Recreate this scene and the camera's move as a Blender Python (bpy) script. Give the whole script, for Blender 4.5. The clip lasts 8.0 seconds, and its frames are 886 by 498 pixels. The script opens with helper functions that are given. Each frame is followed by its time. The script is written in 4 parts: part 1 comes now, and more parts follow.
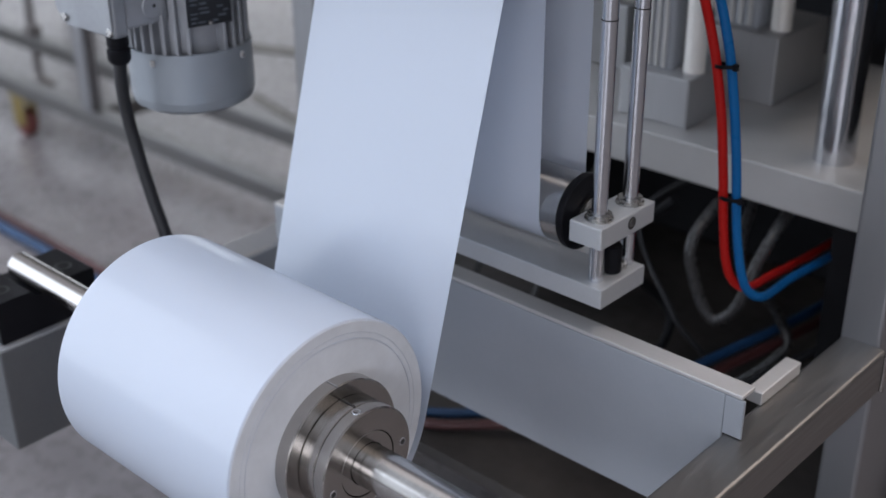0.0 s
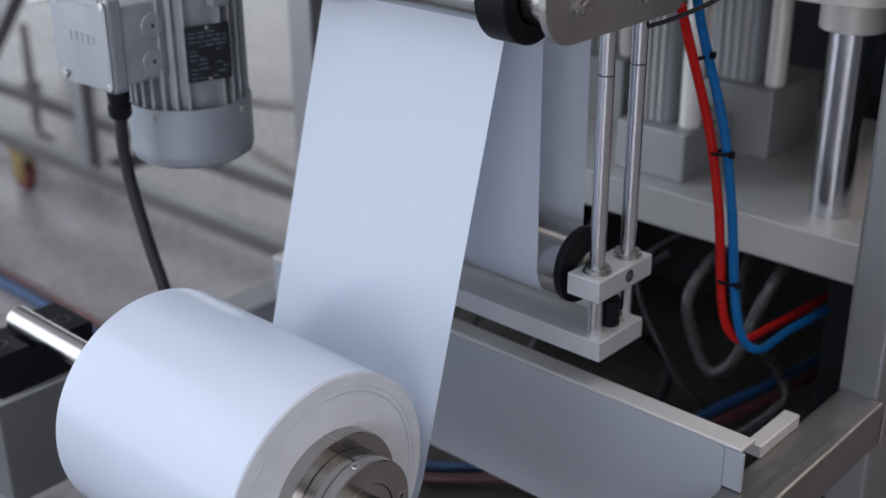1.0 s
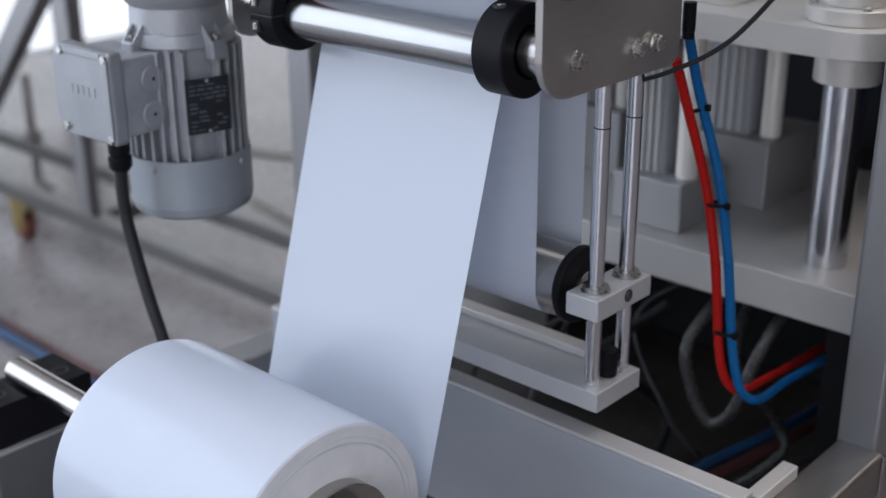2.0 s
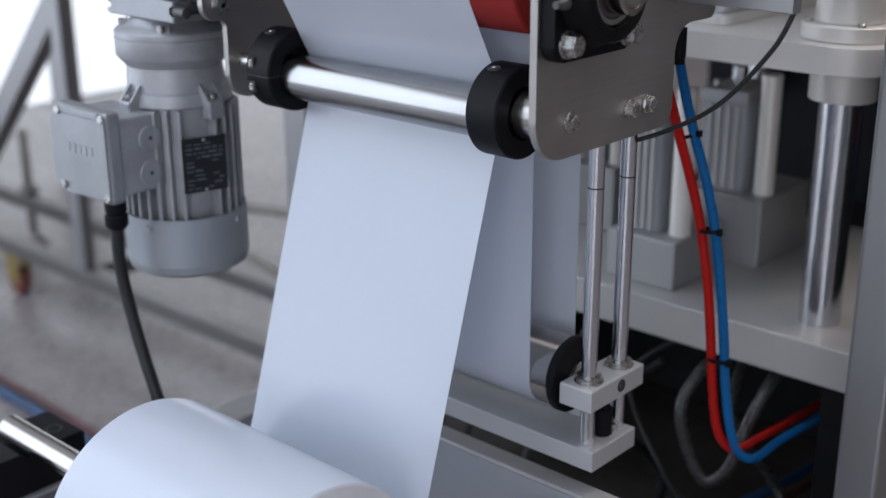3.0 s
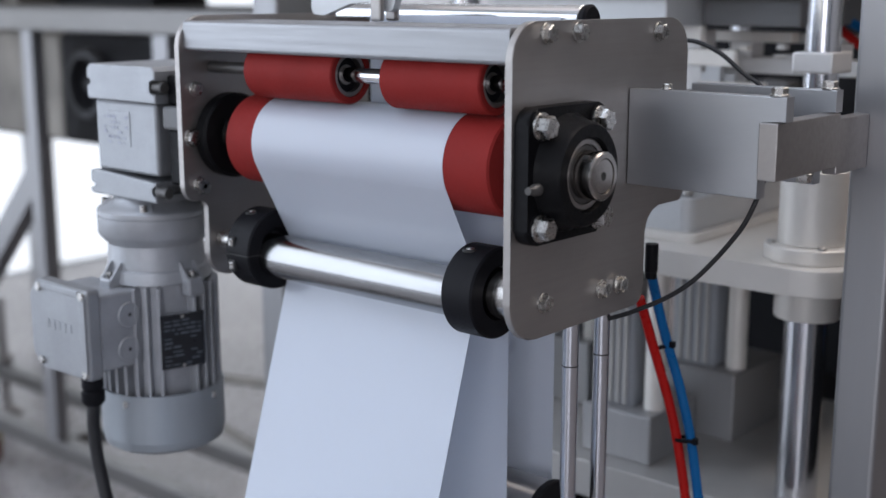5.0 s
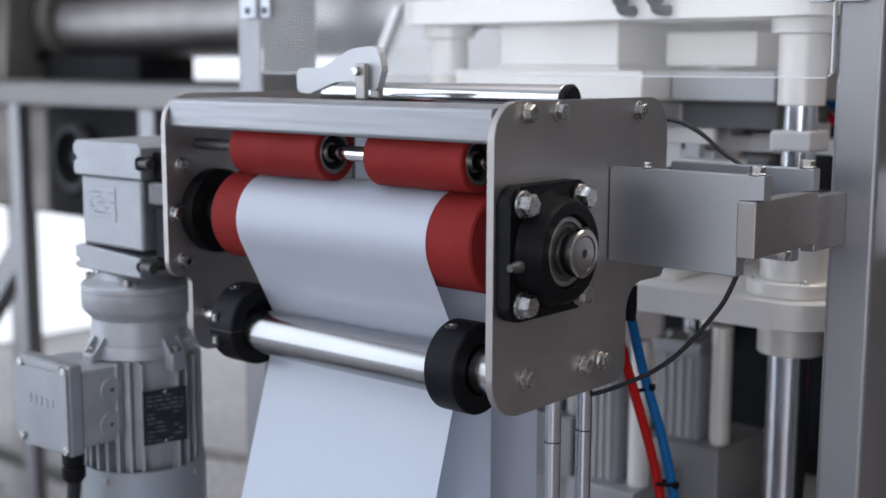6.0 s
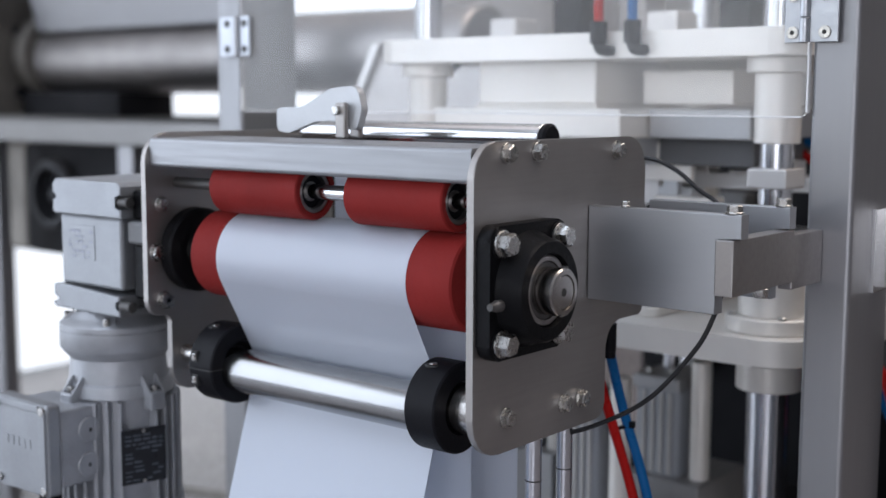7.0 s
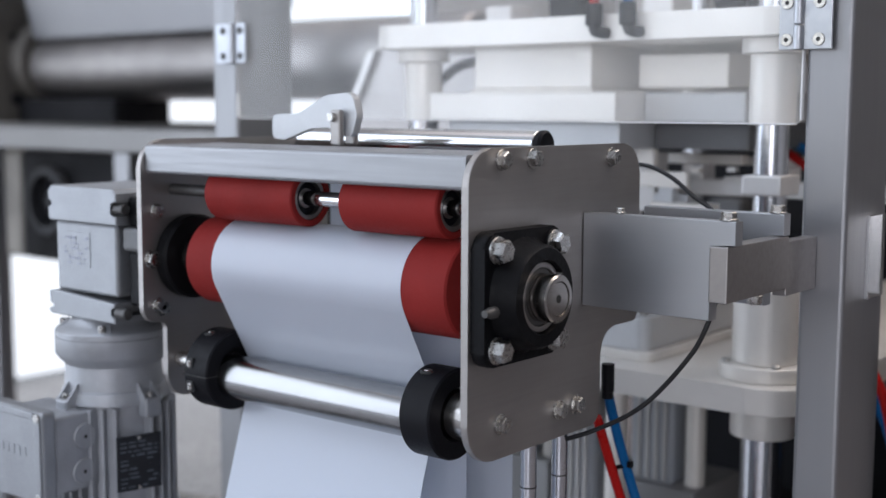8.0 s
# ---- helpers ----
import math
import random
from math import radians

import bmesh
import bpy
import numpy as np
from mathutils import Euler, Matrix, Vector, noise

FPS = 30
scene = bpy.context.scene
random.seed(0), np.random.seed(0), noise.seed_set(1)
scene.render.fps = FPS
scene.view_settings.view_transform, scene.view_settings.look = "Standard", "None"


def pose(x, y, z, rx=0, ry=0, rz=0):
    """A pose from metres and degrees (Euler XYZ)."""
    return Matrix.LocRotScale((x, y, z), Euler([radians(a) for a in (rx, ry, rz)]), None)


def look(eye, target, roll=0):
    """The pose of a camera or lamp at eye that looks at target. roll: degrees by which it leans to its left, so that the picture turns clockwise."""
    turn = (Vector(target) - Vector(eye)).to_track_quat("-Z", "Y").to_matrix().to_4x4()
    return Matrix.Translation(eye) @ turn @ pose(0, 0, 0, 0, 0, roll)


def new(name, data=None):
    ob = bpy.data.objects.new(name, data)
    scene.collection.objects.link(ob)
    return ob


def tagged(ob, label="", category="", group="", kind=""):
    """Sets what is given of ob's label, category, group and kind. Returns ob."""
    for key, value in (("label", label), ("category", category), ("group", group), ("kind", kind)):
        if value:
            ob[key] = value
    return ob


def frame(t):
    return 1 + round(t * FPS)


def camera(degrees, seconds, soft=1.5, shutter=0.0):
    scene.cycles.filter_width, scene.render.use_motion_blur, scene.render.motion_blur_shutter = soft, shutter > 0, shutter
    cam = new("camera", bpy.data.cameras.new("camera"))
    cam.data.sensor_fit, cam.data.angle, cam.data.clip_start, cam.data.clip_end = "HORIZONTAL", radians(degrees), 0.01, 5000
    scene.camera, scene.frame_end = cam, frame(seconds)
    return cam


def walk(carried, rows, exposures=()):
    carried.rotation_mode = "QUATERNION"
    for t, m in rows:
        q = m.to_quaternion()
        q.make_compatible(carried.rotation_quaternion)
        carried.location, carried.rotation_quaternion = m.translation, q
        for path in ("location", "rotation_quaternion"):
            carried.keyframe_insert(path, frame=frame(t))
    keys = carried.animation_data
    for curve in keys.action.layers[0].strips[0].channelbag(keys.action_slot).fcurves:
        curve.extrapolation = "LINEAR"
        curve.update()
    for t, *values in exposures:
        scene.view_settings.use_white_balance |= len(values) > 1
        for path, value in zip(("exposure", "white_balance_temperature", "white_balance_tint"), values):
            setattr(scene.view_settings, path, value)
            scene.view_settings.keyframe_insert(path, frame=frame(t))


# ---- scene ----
cam = camera(39.4, 8.0)
PATH = [
    (0, (0.497, -0.696, 1.098), (-0.713, 0.623, 0.207), -0.4),
    (0.5, (0.498, -0.699, 1.099), (-0.721, 0.638, 0.247), -0.4),
    (1, (0.498, -0.7, 1.1), (-0.732, 0.651, 0.286), -0.4),
    (1.5, (0.5, -0.701, 1.101), (-0.741, 0.662, 0.324), -0.4),
    (3, (0.503, -0.703, 1.11), (-0.76, 0.699, 0.448), -0.3),
    (3.5, (0.505, -0.704, 1.112), (-0.765, 0.716, 0.504), -0.2),
    (4, (0.506, -0.707, 1.117), (-0.768, 0.737, 0.578), -0.2),
    (4.5, (0.509, -0.708, 1.121), (-0.771, 0.754, 0.645), -0.1),
    (5, (0.511, -0.711, 1.124), (-0.771, 0.77, 0.718), -0.0),
    (6.5, (0.517, -0.716, 1.131), (-0.751, 0.809, 0.875), 0.2),
    (7, (0.517, -0.717, 1.133), (-0.738, 0.822, 0.895), 0.2),
    (7.5, (0.519, -0.717, 1.132), (-0.734, 0.825, 0.902), 0.2),
    (8, (0.519, -0.717, 1.133), (-0.733, 0.826, 0.906), 0.2),
]
walk(cam, [(t, look(eye, target, roll)) for t, eye, target, roll in PATH])
# focus on the feed unit, as a 50 mm lens at a wide stop
cam.data.dof.use_dof = True
cam.data.dof.focus_distance = 0.93
cam.data.dof.aperture_fstop = 4.5

# ---- world, light, exposure ----
world = bpy.data.worlds.new("sky")
scene.world = world
world.use_nodes = True
wn = world.node_tree
sky = wn.nodes.new("ShaderNodeTexSky")
sky.sky_type = "NISHITA"
sky.sun_disc = False
sky.sun_elevation = radians(40)
sky.sun_rotation = radians(200)
wn.links.new(sky.outputs[0], wn.nodes["Background"].inputs[0])
wn.nodes["Background"].inputs[1].default_value = 0.12
scene.view_settings.exposure = -0.44


def area_lamp(name, where, aim_at, sx, sy, watts, colour):
    data = bpy.data.lights.new(name, "AREA")
    data.shape, data.size, data.size_y, data.energy, data.color = "RECTANGLE", sx, sy, watts, colour
    ob = new(name, data)
    ob.matrix_world = look(where, aim_at)
    return ob


# assumed daylight of unseen roof lights and of the window band behind the camera
COOL, NEUTRAL = (0.725, 0.825, 1.0), (1.0, 0.92, 0.93)
# third lamp is added to brighten the press, fourth to fill the paper loop
LAMPS = [((-1.2, -2.0, 4.78), 1.6, 4.6, 100, COOL), ((-2.7, 1.2, 4.78), 1.6, 4.6, 16, NEUTRAL), ((1.6, 2.2, 4.78), 1.6, 4.6, 165, (1.0, 0.885, 0.82)), ((2.6, -3.0, 4.78), 1.6, 4.6, 40, COOL)]
for where, sx, sy, watts, colour in LAMPS:
    area_lamp("assumed_roof_lamp", where, (where[0], where[1], 0), sx, sy, watts, colour)
# the tall open gate of the west wall
area_lamp("gate_lamp", (-3.66, -2.9, 2.17), (0, -2.9, 2.17), 3.86, 4.2, 92, COOL)
# unseen window lamps, added to fill the front and the paper loop
area_lamp("window_fill_lamp", (-3.4, -6.05, 1.9), (-3.4, 0, 1.9), 6.0, 2.4, 85, COOL)
area_lamp("window_fill_lamp", (3.6, -6.05, 1.9), (3.6, 0, 1.9), 4.0, 2.4, 160, (0.89, 0.895, 1.0))


# ---- materials ----
def ramp_noise(nt, scale, detail, lo, hi, stretch=(1, 1, 1), rough=0.55):
    """noise in object space, mapped to lo..hi"""
    tc = nt.nodes.new("ShaderNodeTexCoord")
    mp = nt.nodes.new("ShaderNodeMapping")
    mp.inputs["Scale"].default_value = stretch
    nz = nt.nodes.new("ShaderNodeTexNoise")
    nz.inputs["Scale"].default_value = scale
    nz.inputs["Detail"].default_value = detail
    nz.inputs["Roughness"].default_value = rough
    mr = nt.nodes.new("ShaderNodeMapRange")
    mr.inputs["From Min"].default_value, mr.inputs["From Max"].default_value = 0.3, 0.7
    mr.inputs["To Min"].default_value, mr.inputs["To Max"].default_value = lo, hi
    nt.links.new(tc.outputs["Object"], mp.inputs[0])
    nt.links.new(mp.outputs[0], nz.inputs["Vector"])
    nt.links.new(nz.outputs[0], mr.inputs[0])
    return mr.outputs[0]


def material(name, colour, rough=0.5, metal=0.0, vary=0.12, scale=14.0, stretch=(1, 1, 1), grain=180.0, grain_stretch=(1, 1, 1),
             bump=0.08, rough_vary=0.08, sheen=0.0, alpha=1.0, transmission=0.0, coat=0.0, dist=0.0004):
    m = bpy.data.materials.new(name)
    m.use_nodes = True
    nt = m.node_tree
    b = nt.nodes["Principled BSDF"]
    b.inputs["Metallic"].default_value = metal
    b.inputs["Transmission Weight"].default_value = transmission
    b.inputs["Coat Weight"].default_value = coat
    mix = nt.nodes.new("ShaderNodeMixRGB")
    mix.inputs[1].default_value = (*[c * (1 - vary) for c in colour], 1)
    mix.inputs[2].default_value = (*[min(1.0, c * (1 + vary)) for c in colour], 1)
    nt.links.new(ramp_noise(nt, scale, 5, 0, 1, stretch), mix.inputs[0])
    nt.links.new(mix.outputs[0], b.inputs["Base Color"])
    fine = ramp_noise(nt, grain, 3, 0, 1, grain_stretch)
    add = nt.nodes.new("ShaderNodeMapRange")
    add.inputs["To Min"].default_value, add.inputs["To Max"].default_value = max(0.02, rough - rough_vary), min(1, rough + rough_vary)
    nt.links.new(fine, add.inputs[0])
    nt.links.new(add.outputs[0], b.inputs["Roughness"])
    if bump:
        bp = nt.nodes.new("ShaderNodeBump")
        bp.inputs["Strength"].default_value, bp.inputs["Distance"].default_value = bump, dist
        nt.links.new(fine, bp.inputs["Height"])
        nt.links.new(bp.outputs[0], b.inputs["Normal"])
    return m


STEEL = material("brushed_stainless", (0.36, 0.34, 0.325), 0.40, 0.82, 0.10, 9, (1, 1, 1), 320, (1, 0.05, 1), 0.10)
STEEL_ARM = material("ground_steel_plate", (0.42, 0.43, 0.45), 0.42, 0.85, 0.06, 5, (0.6, 1, 1), 420, (0.05, 1, 1), 0.012, 0.04)
BEAM = material("brushed_tube", (0.33, 0.335, 0.345), 0.46, 0.8, 0.08, 9, (0.3, 1, 1), 300, (0.04, 1, 1), 0.06)
STEEL_X = material("brushed_stainless_long", (0.50, 0.50, 0.50), 0.38, 1.0, 0.08, 7, (0.3, 1, 1), 320, (0.03, 1, 1), 0.10)
STEEL_Z = material("brushed_stainless_upright", (0.33, 0.33, 0.34), 0.44, 0.9, 0.04, 4, (1, 1, 0.3), 300, (1, 1, 0.03), 0.015, 0.03)
RAIL_STEEL = material("brushed_rail_steel", (0.27, 0.26, 0.25), 0.40, 1.0, 0.14, 8, (1, 0.3, 1), 260, (1, 0.05, 1), 0.08)
DARK_STEEL = material("dark_and_shaded_steel", (0.10, 0.097, 0.095), 0.5, 0.6, 0.15, 30)
HINGE = material("satin_hinge_steel", (0.43, 0.445, 0.47), 0.36, 0.9, 0.06, 20)
STEEL_PALE = material("pale_brushed_upright", (0.26, 0.26, 0.265), 0.42, 0.9, 0.08, 6, (1, 1, 0.3), 300, (1, 1, 0.03), 0.10)
STEEL_DULL = material("dull_stainless", (0.36, 0.34, 0.33), 0.42, 1.0, 0.16, 8, (1, 1, 1), 200, (1, 1, 1), 0.12)
CHROME = material("polished_steel", (0.74, 0.74, 0.74), 0.14, 1.0, 0.04, 6, (1, 1, 1), 240, (1, 1, 1), 0.02, 0.03)
ROLLER_STEEL = material("ground_roller_steel", (0.36, 0.36, 0.36), 0.20, 1.0, 0.05, 6, (1, 1, 1), 240, (0.2, 1, 1), 0.008, 0.02)
ROD = material("ground_rod", (0.66, 0.67, 0.70), 0.21, 1.0, 0.05, 6, (1, 1, 0.2), 260, (1, 1, 1), 0.02, 0.04)
TURNED = material("turned_steel", (0.43, 0.41, 0.39), 0.20, 1.0, 0.10, 10, (1, 1, 1), 500, (1, 0.1, 0.1), 0.04, 0.05)
ALU = material("milled_aluminium", (0.66, 0.645, 0.63), 0.46, 0.55, 0.06, 12, (1, 1, 1), 260, (0.1, 1, 1), 0.08)
ALU_MATT = material("matt_anodised_aluminium", (0.56, 0.57, 0.58), 0.52, 0.55, 0.05, 10, (1, 1, 1), 320, (1, 1, 1), 0.05)
ALU_DULL = material("extruded_aluminium", (0.40, 0.40, 0.405), 0.50, 0.5, 0.08, 8, (1, 1, 0.2), 220, (1, 1, 0.05), 0.05)
GREY_SHEET = material("grey_painted_sheet", (0.36, 0.38, 0.41), 0.55, 0.1, 0.06, 7, (1, 1, 1), 260, (1, 1, 1), 0.05)
GREY_DARK = material("dark_grey_painted_sheet", (0.13, 0.132, 0.135), 0.5, 0.2, 0.10, 9, (1, 1, 1), 260, (1, 1, 1), 0.06)
CAST = material("grey_cast_paint", (0.38, 0.39, 0.41), 0.42, 0.40, 0.12, 30, (1, 1, 1), 420, (1, 1, 1), 0.20, 0.10, dist=0.0008)
CAST_LIGHT = material("bare_cast_aluminium", (0.305, 0.315, 0.33), 0.42, 0.55, 0.08, 28, (1, 1, 1), 420, (1, 1, 1), 0.14, 0.10, dist=0.0008)
FAN_GREY = material("fan_cover_paint", (0.33, 0.36, 0.39), 0.38, 0.3, 0.06, 16, (1, 1, 1), 300, (1, 1, 1), 0.06)
PAPER = material("white_coated_paper", (0.745, 0.79, 0.865), 0.34, 0.0, 0.012, 6, (1, 1, 1), 16, (1, 1, 0.5), 0.25, 0.03, dist=0.0012)
nt = PAPER.node_tree
nt.nodes["Principled BSDF"].inputs["Coat Weight"].default_value = 0.75
nt.nodes["Principled BSDF"].inputs["Coat Roughness"].default_value = 0.13
nt.nodes["Principled BSDF"].inputs["Coat IOR"].default_value = 1.5
see = nt.nodes.new("ShaderNodeBsdfTranslucent")
see.inputs[0].default_value = (0.84, 0.87, 0.92, 1)
mixed = nt.nodes.new("ShaderNodeMixShader")
mixed.inputs[0].default_value = 0.46
nt.links.new(nt.nodes["Principled BSDF"].outputs[0], mixed.inputs[1])
nt.links.new(see.outputs[0], mixed.inputs[2])
nt.links.new(mixed.outputs[0], nt.nodes["Material Output"].inputs[0])
PAPER_EDGE = material("wound_paper_edge", (0.76, 0.79, 0.84), 0.55, 0.0, 0.07, 34, (0.2, 1, 1), 300, (1, 1, 1), 0.1)
RED = material("red_rubber", (0.225, 0.020, 0.018), 0.62, 0.0, 0.10, 18, (1, 1, 1), 380, (1, 1, 1), 0.10)
BLACK = material("black_plastic", (0.008, 0.008, 0.010), 0.46, 0.0, 0.2, 16, (1, 1, 1), 400, (1, 1, 1), 0.10)
BLACK_CAST = material("black_cast_iron_paint", (0.006, 0.006, 0.007), 0.42, 0.0, 0.2, 22, (1, 1, 1), 260, (1, 1, 1), 0.30)
RUBBER = material("black_cable_sheath", (0.012, 0.012, 0.014), 0.5, 0.0, 0.2, 18, (1, 1, 1), 300, (1, 1, 1), 0.05)
HOSE_RED = material("red_air_hose", (0.40, 0.012, 0.010), 0.32, 0.0, 0.06, 10, (1, 1, 1), 200, (1, 1, 1), 0.02)
HOSE_BLUE = material("blue_air_hose", (0.008, 0.105, 0.29), 0.32, 0.0, 0.06, 10, (1, 1, 1), 200, (1, 1, 1), 0.02)
# hose grey lowered to near-black for the shade under the table
CLEAR_HOSE = material("clear_grey_hose", (0.05, 0.05, 0.05), 0.3, 0.0, 0.06, 10)
PLATE_BLACK = material("printed_black_foil", (0.010, 0.012, 0.016), 0.35, 0.0, 0.2, 30)
PRINT = material("printed_light_ink", (0.10, 0.115, 0.14), 0.5, 0.0, 0.05, 30)
PRINT_DARK = material("printed_grey_ink", (0.27, 0.28, 0.34), 0.5, 0.0, 0.05, 30)
BOLT = material("zinc_bolt", (0.48, 0.47, 0.45), 0.28, 1.0, 0.10, 60, (1, 1, 1), 300, (1, 1, 1), 0.06)
SCREW_DARK = material("dark_recess", (0.02, 0.02, 0.02), 0.6, 0.0, 0.1, 30)
CONCRETE = material("polished_concrete", (0.205, 0.188, 0.190), 0.30, 0.0, 0.30, 3.2, (1, 1, 1), 40, (1, 1, 1), 0.05, 0.12, dist=0.001)
HALL_WHITE = material("white_hall_wall", (0.80, 0.80, 0.80), 0.7, 0.0, 0.04, 1.5, (1, 1, 1), 60, (1, 1, 1), 0.1)
# near-black, so the shade under and behind the press is in this colour
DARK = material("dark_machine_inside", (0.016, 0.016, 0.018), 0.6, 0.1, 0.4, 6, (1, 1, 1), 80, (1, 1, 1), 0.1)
for m in (BLACK, BLACK_CAST, RED, DARK, HOSE_RED, HOSE_BLUE):
    m.node_tree.nodes["Principled BSDF"].inputs["Specular IOR Level"].default_value = 0.11
GLASS = material("clear_polycarbonate", (0.96, 0.97, 0.97), 0.03, 0.0, 0.01, 5, (1, 1, 1), 50, (1, 1, 1), 0.0, 0.01, transmission=1.0)

gt = GLASS.node_tree
# the pane's reflected haze, mixed in as a pale diffuse colour
haze = gt.nodes.new("ShaderNodeBsdfDiffuse")
haze.inputs[0].default_value = (0.85, 0.84, 0.82, 1)
dulled = gt.nodes.new("ShaderNodeMixShader")
gt.nodes["Principled BSDF"].inputs["IOR"].default_value = 1.22
gt.links.new(ramp_noise(gt, 9, 4, 0.05, 0.10), dulled.inputs[0])
gt.links.new(gt.nodes["Principled BSDF"].outputs[0], dulled.inputs[1])
gt.links.new(haze.outputs[0], dulled.inputs[2])
gt.links.new(dulled.outputs[0], gt.nodes["Material Output"].inputs[0])


def glowing(name, colour, strength):
    m = bpy.data.materials.new(name)
    m.use_nodes = True
    b = m.node_tree.nodes["Principled BSDF"]
    b.inputs["Base Color"].default_value = (*colour, 1)
    b.inputs["Emission Color"].default_value = (*colour, 1)
    b.inputs["Emission Strength"].default_value = strength
    return m


DAYLIGHT = glowing("bright_overcast_daylight", (0.87, 0.925, 1.0), 1.5)


# ---- mesh helpers ----
def thing(name, where, label, category, group="", kind=""):
    ob = new(name)
    ob.empty_display_size = 0.05
    ob.location = where
    return tagged(ob, label, category, group, kind)


def part(name, bm, mat, parent=None, label="", smooth=40, origin=None):
    """links a bmesh, given in world places, as one mesh object, under a thing or a part; origin: where its own axis lies"""
    me = bpy.data.meshes.new(name)
    base = Vector((0, 0, 0))
    up = parent
    while up is not None:
        base += up.location
        up = up.parent
    if parent is None:
        co = [v.co for v in bm.verts]
        base = Vector(((min(c.x for c in co) + max(c.x for c in co)) / 2, (min(c.y for c in co) + max(c.y for c in co)) / 2, min(c.z for c in co)))
    at = Vector(origin) if origin else base
    bmesh.ops.translate(bm, verts=bm.verts, vec=-at)
    bmesh.ops.recalc_face_normals(bm, faces=bm.faces)
    for f in bm.faces:
        f.smooth = True
    lim = radians(smooth)
    for e in bm.edges:
        if len(e.link_faces) == 2:
            a0, a1 = (f.calc_area() for f in e.link_faces)
            turn = e.calc_face_angle(0)
            # broad flat faces keep their own normals beside narrow bevels
            if turn > lim or (turn > 0.05 and max(a0, a1) > 5 * min(a0, a1)):
                e.smooth = False
    bm.to_mesh(me)
    bm.free()
    me.materials.append(mat)
    ob = new(name, me)
    if parent is None:
        ob.location = base
    else:
        ob.parent = parent
        ob.location = at - base
    if label:
        ob["label"] = label
    return ob


def solo(name, bm, mat, label, category, group="", kind="", smooth=40):
    return tagged(part(name, bm, mat, None, "", smooth), label, category, group, kind)


def box(x0, x1, y0, y1, z0, z1, bevel=0.0, bm=None, seg=2):
    own = bmesh.new()
    bmesh.ops.create_cube(own, size=1)
    for v in own.verts:
        v.co = ((x0 + x1) / 2 + v.co.x * (x1 - x0), (y0 + y1) / 2 + v.co.y * (y1 - y0), (z0 + z1) / 2 + v.co.z * (z1 - z0))
    if bevel:
        bmesh.ops.bevel(own, geom=list(own.edges), offset=bevel, segments=seg, affect="EDGES", profile=0.5)
    return join(bm, own)


def join(bm, own):
    if bm is None:
        return own
    me = bpy.data.meshes.new("joined")
    own.to_mesh(me)
    own.free()
    bm.from_mesh(me)
    bpy.data.meshes.remove(me)
    return bm


AX = {"x": (Vector((0, 1, 0)), Vector((0, 0, 1)), Vector((1, 0, 0))),
      "y": (Vector((0, 0, 1)), Vector((1, 0, 0)), Vector((0, 1, 0))),
      "z": (Vector((1, 0, 0)), Vector((0, 1, 0)), Vector((0, 0, 1)))}


def lathe(axis, centre, profile, n=48, bm=None, closed=False):
    """profile: (along, radius) pairs turned about the axis through centre"""
    own = bmesh.new()
    u, v, w = AX[axis]
    c = Vector(centre)
    rings = []
    for a, r in profile:
        if r <= 0:
            rings.append([own.verts.new(c + w * a)])
        else:
            rings.append([own.verts.new(c + w * a + (u * math.cos(2 * math.pi * i / n) + v * math.sin(2 * math.pi * i / n)) * r) for i in range(n)])
    pairs = list(zip(rings, rings[1:])) + ([(rings[-1], rings[0])] if closed else [])
    for p, q in pairs:
        for i in range(n):
            j = (i + 1) % n
            if len(p) == 1 and len(q) > 1:
                own.faces.new((p[0], q[i], q[j]))
            elif len(q) == 1 and len(p) > 1:
                own.faces.new((p[i], q[0], p[j]))
            elif len(p) > 1:
                own.faces.new((p[i], q[i], q[j], p[j]))
    return join(bm, own)


def rod(axis, centre, a0, a1, r, n=32, bevel=0.0006, bm=None):
    b = min(bevel, r * 0.4, (a1 - a0) * 0.4)
    return lathe(axis, centre, [(a0, 0), (a0, r - b), (a0 + b, r), (a1 - b, r), (a1, r - b), (a1, 0)], n, bm)


def ring(axis, centre, a0, a1, r_in, r_out, n=48, b=0.0006, bm=None):
    return lathe(axis, centre, [(a0, r_in), (a0, r_out - b), (a0 + b, r_out), (a1 - b, r_out), (a1, r_out - b), (a1, r_in)], n, bm, True)


def slab(axis, a0, a1, outline, bevel=0.0, bm=None):
    """an outline of pairs in the plane across the axis (x: y, z; y: x, z; z: x, y), drawn from a0 to a1"""
    own = bmesh.new()
    put = {"x": lambda p, a: (a, p[0], p[1]), "y": lambda p, a: (p[0], a, p[1]), "z": lambda p, a: (p[0], p[1], a)}[axis]
    lo = [own.verts.new(put(p, a0)) for p in outline]
    hi = [own.verts.new(put(p, a1)) for p in outline]
    caps = [own.faces.new(lo), own.faces.new(hi)]
    for i in range(len(outline)):
        j = (i + 1) % len(outline)
        own.faces.new((lo[i], lo[j], hi[j], hi[i]))
    if bevel:
        edges = {e for f in caps for e in f.edges}
        bmesh.ops.bevel(own, geom=list(edges), offset=bevel, segments=2, affect="EDGES", profile=0.5)
    return join(bm, own)


def rounded(points, n=7):
    """corner points (a, b, radius) as an outline with rounded corners"""
    out = []
    for i, (a, b, r) in enumerate(points):
        p, q, s = Vector(points[i - 1][:2]), Vector((a, b)), Vector(points[(i + 1) % len(points)][:2])
        if r <= 0:
            out.append((a, b))
            continue
        d0, d1 = (p - q).normalized(), (s - q).normalized()
        half = d0.angle(d1) / 2
        t = r / math.tan(half)
        c = q + (d0 + d1).normalized() * (r / math.sin(half))
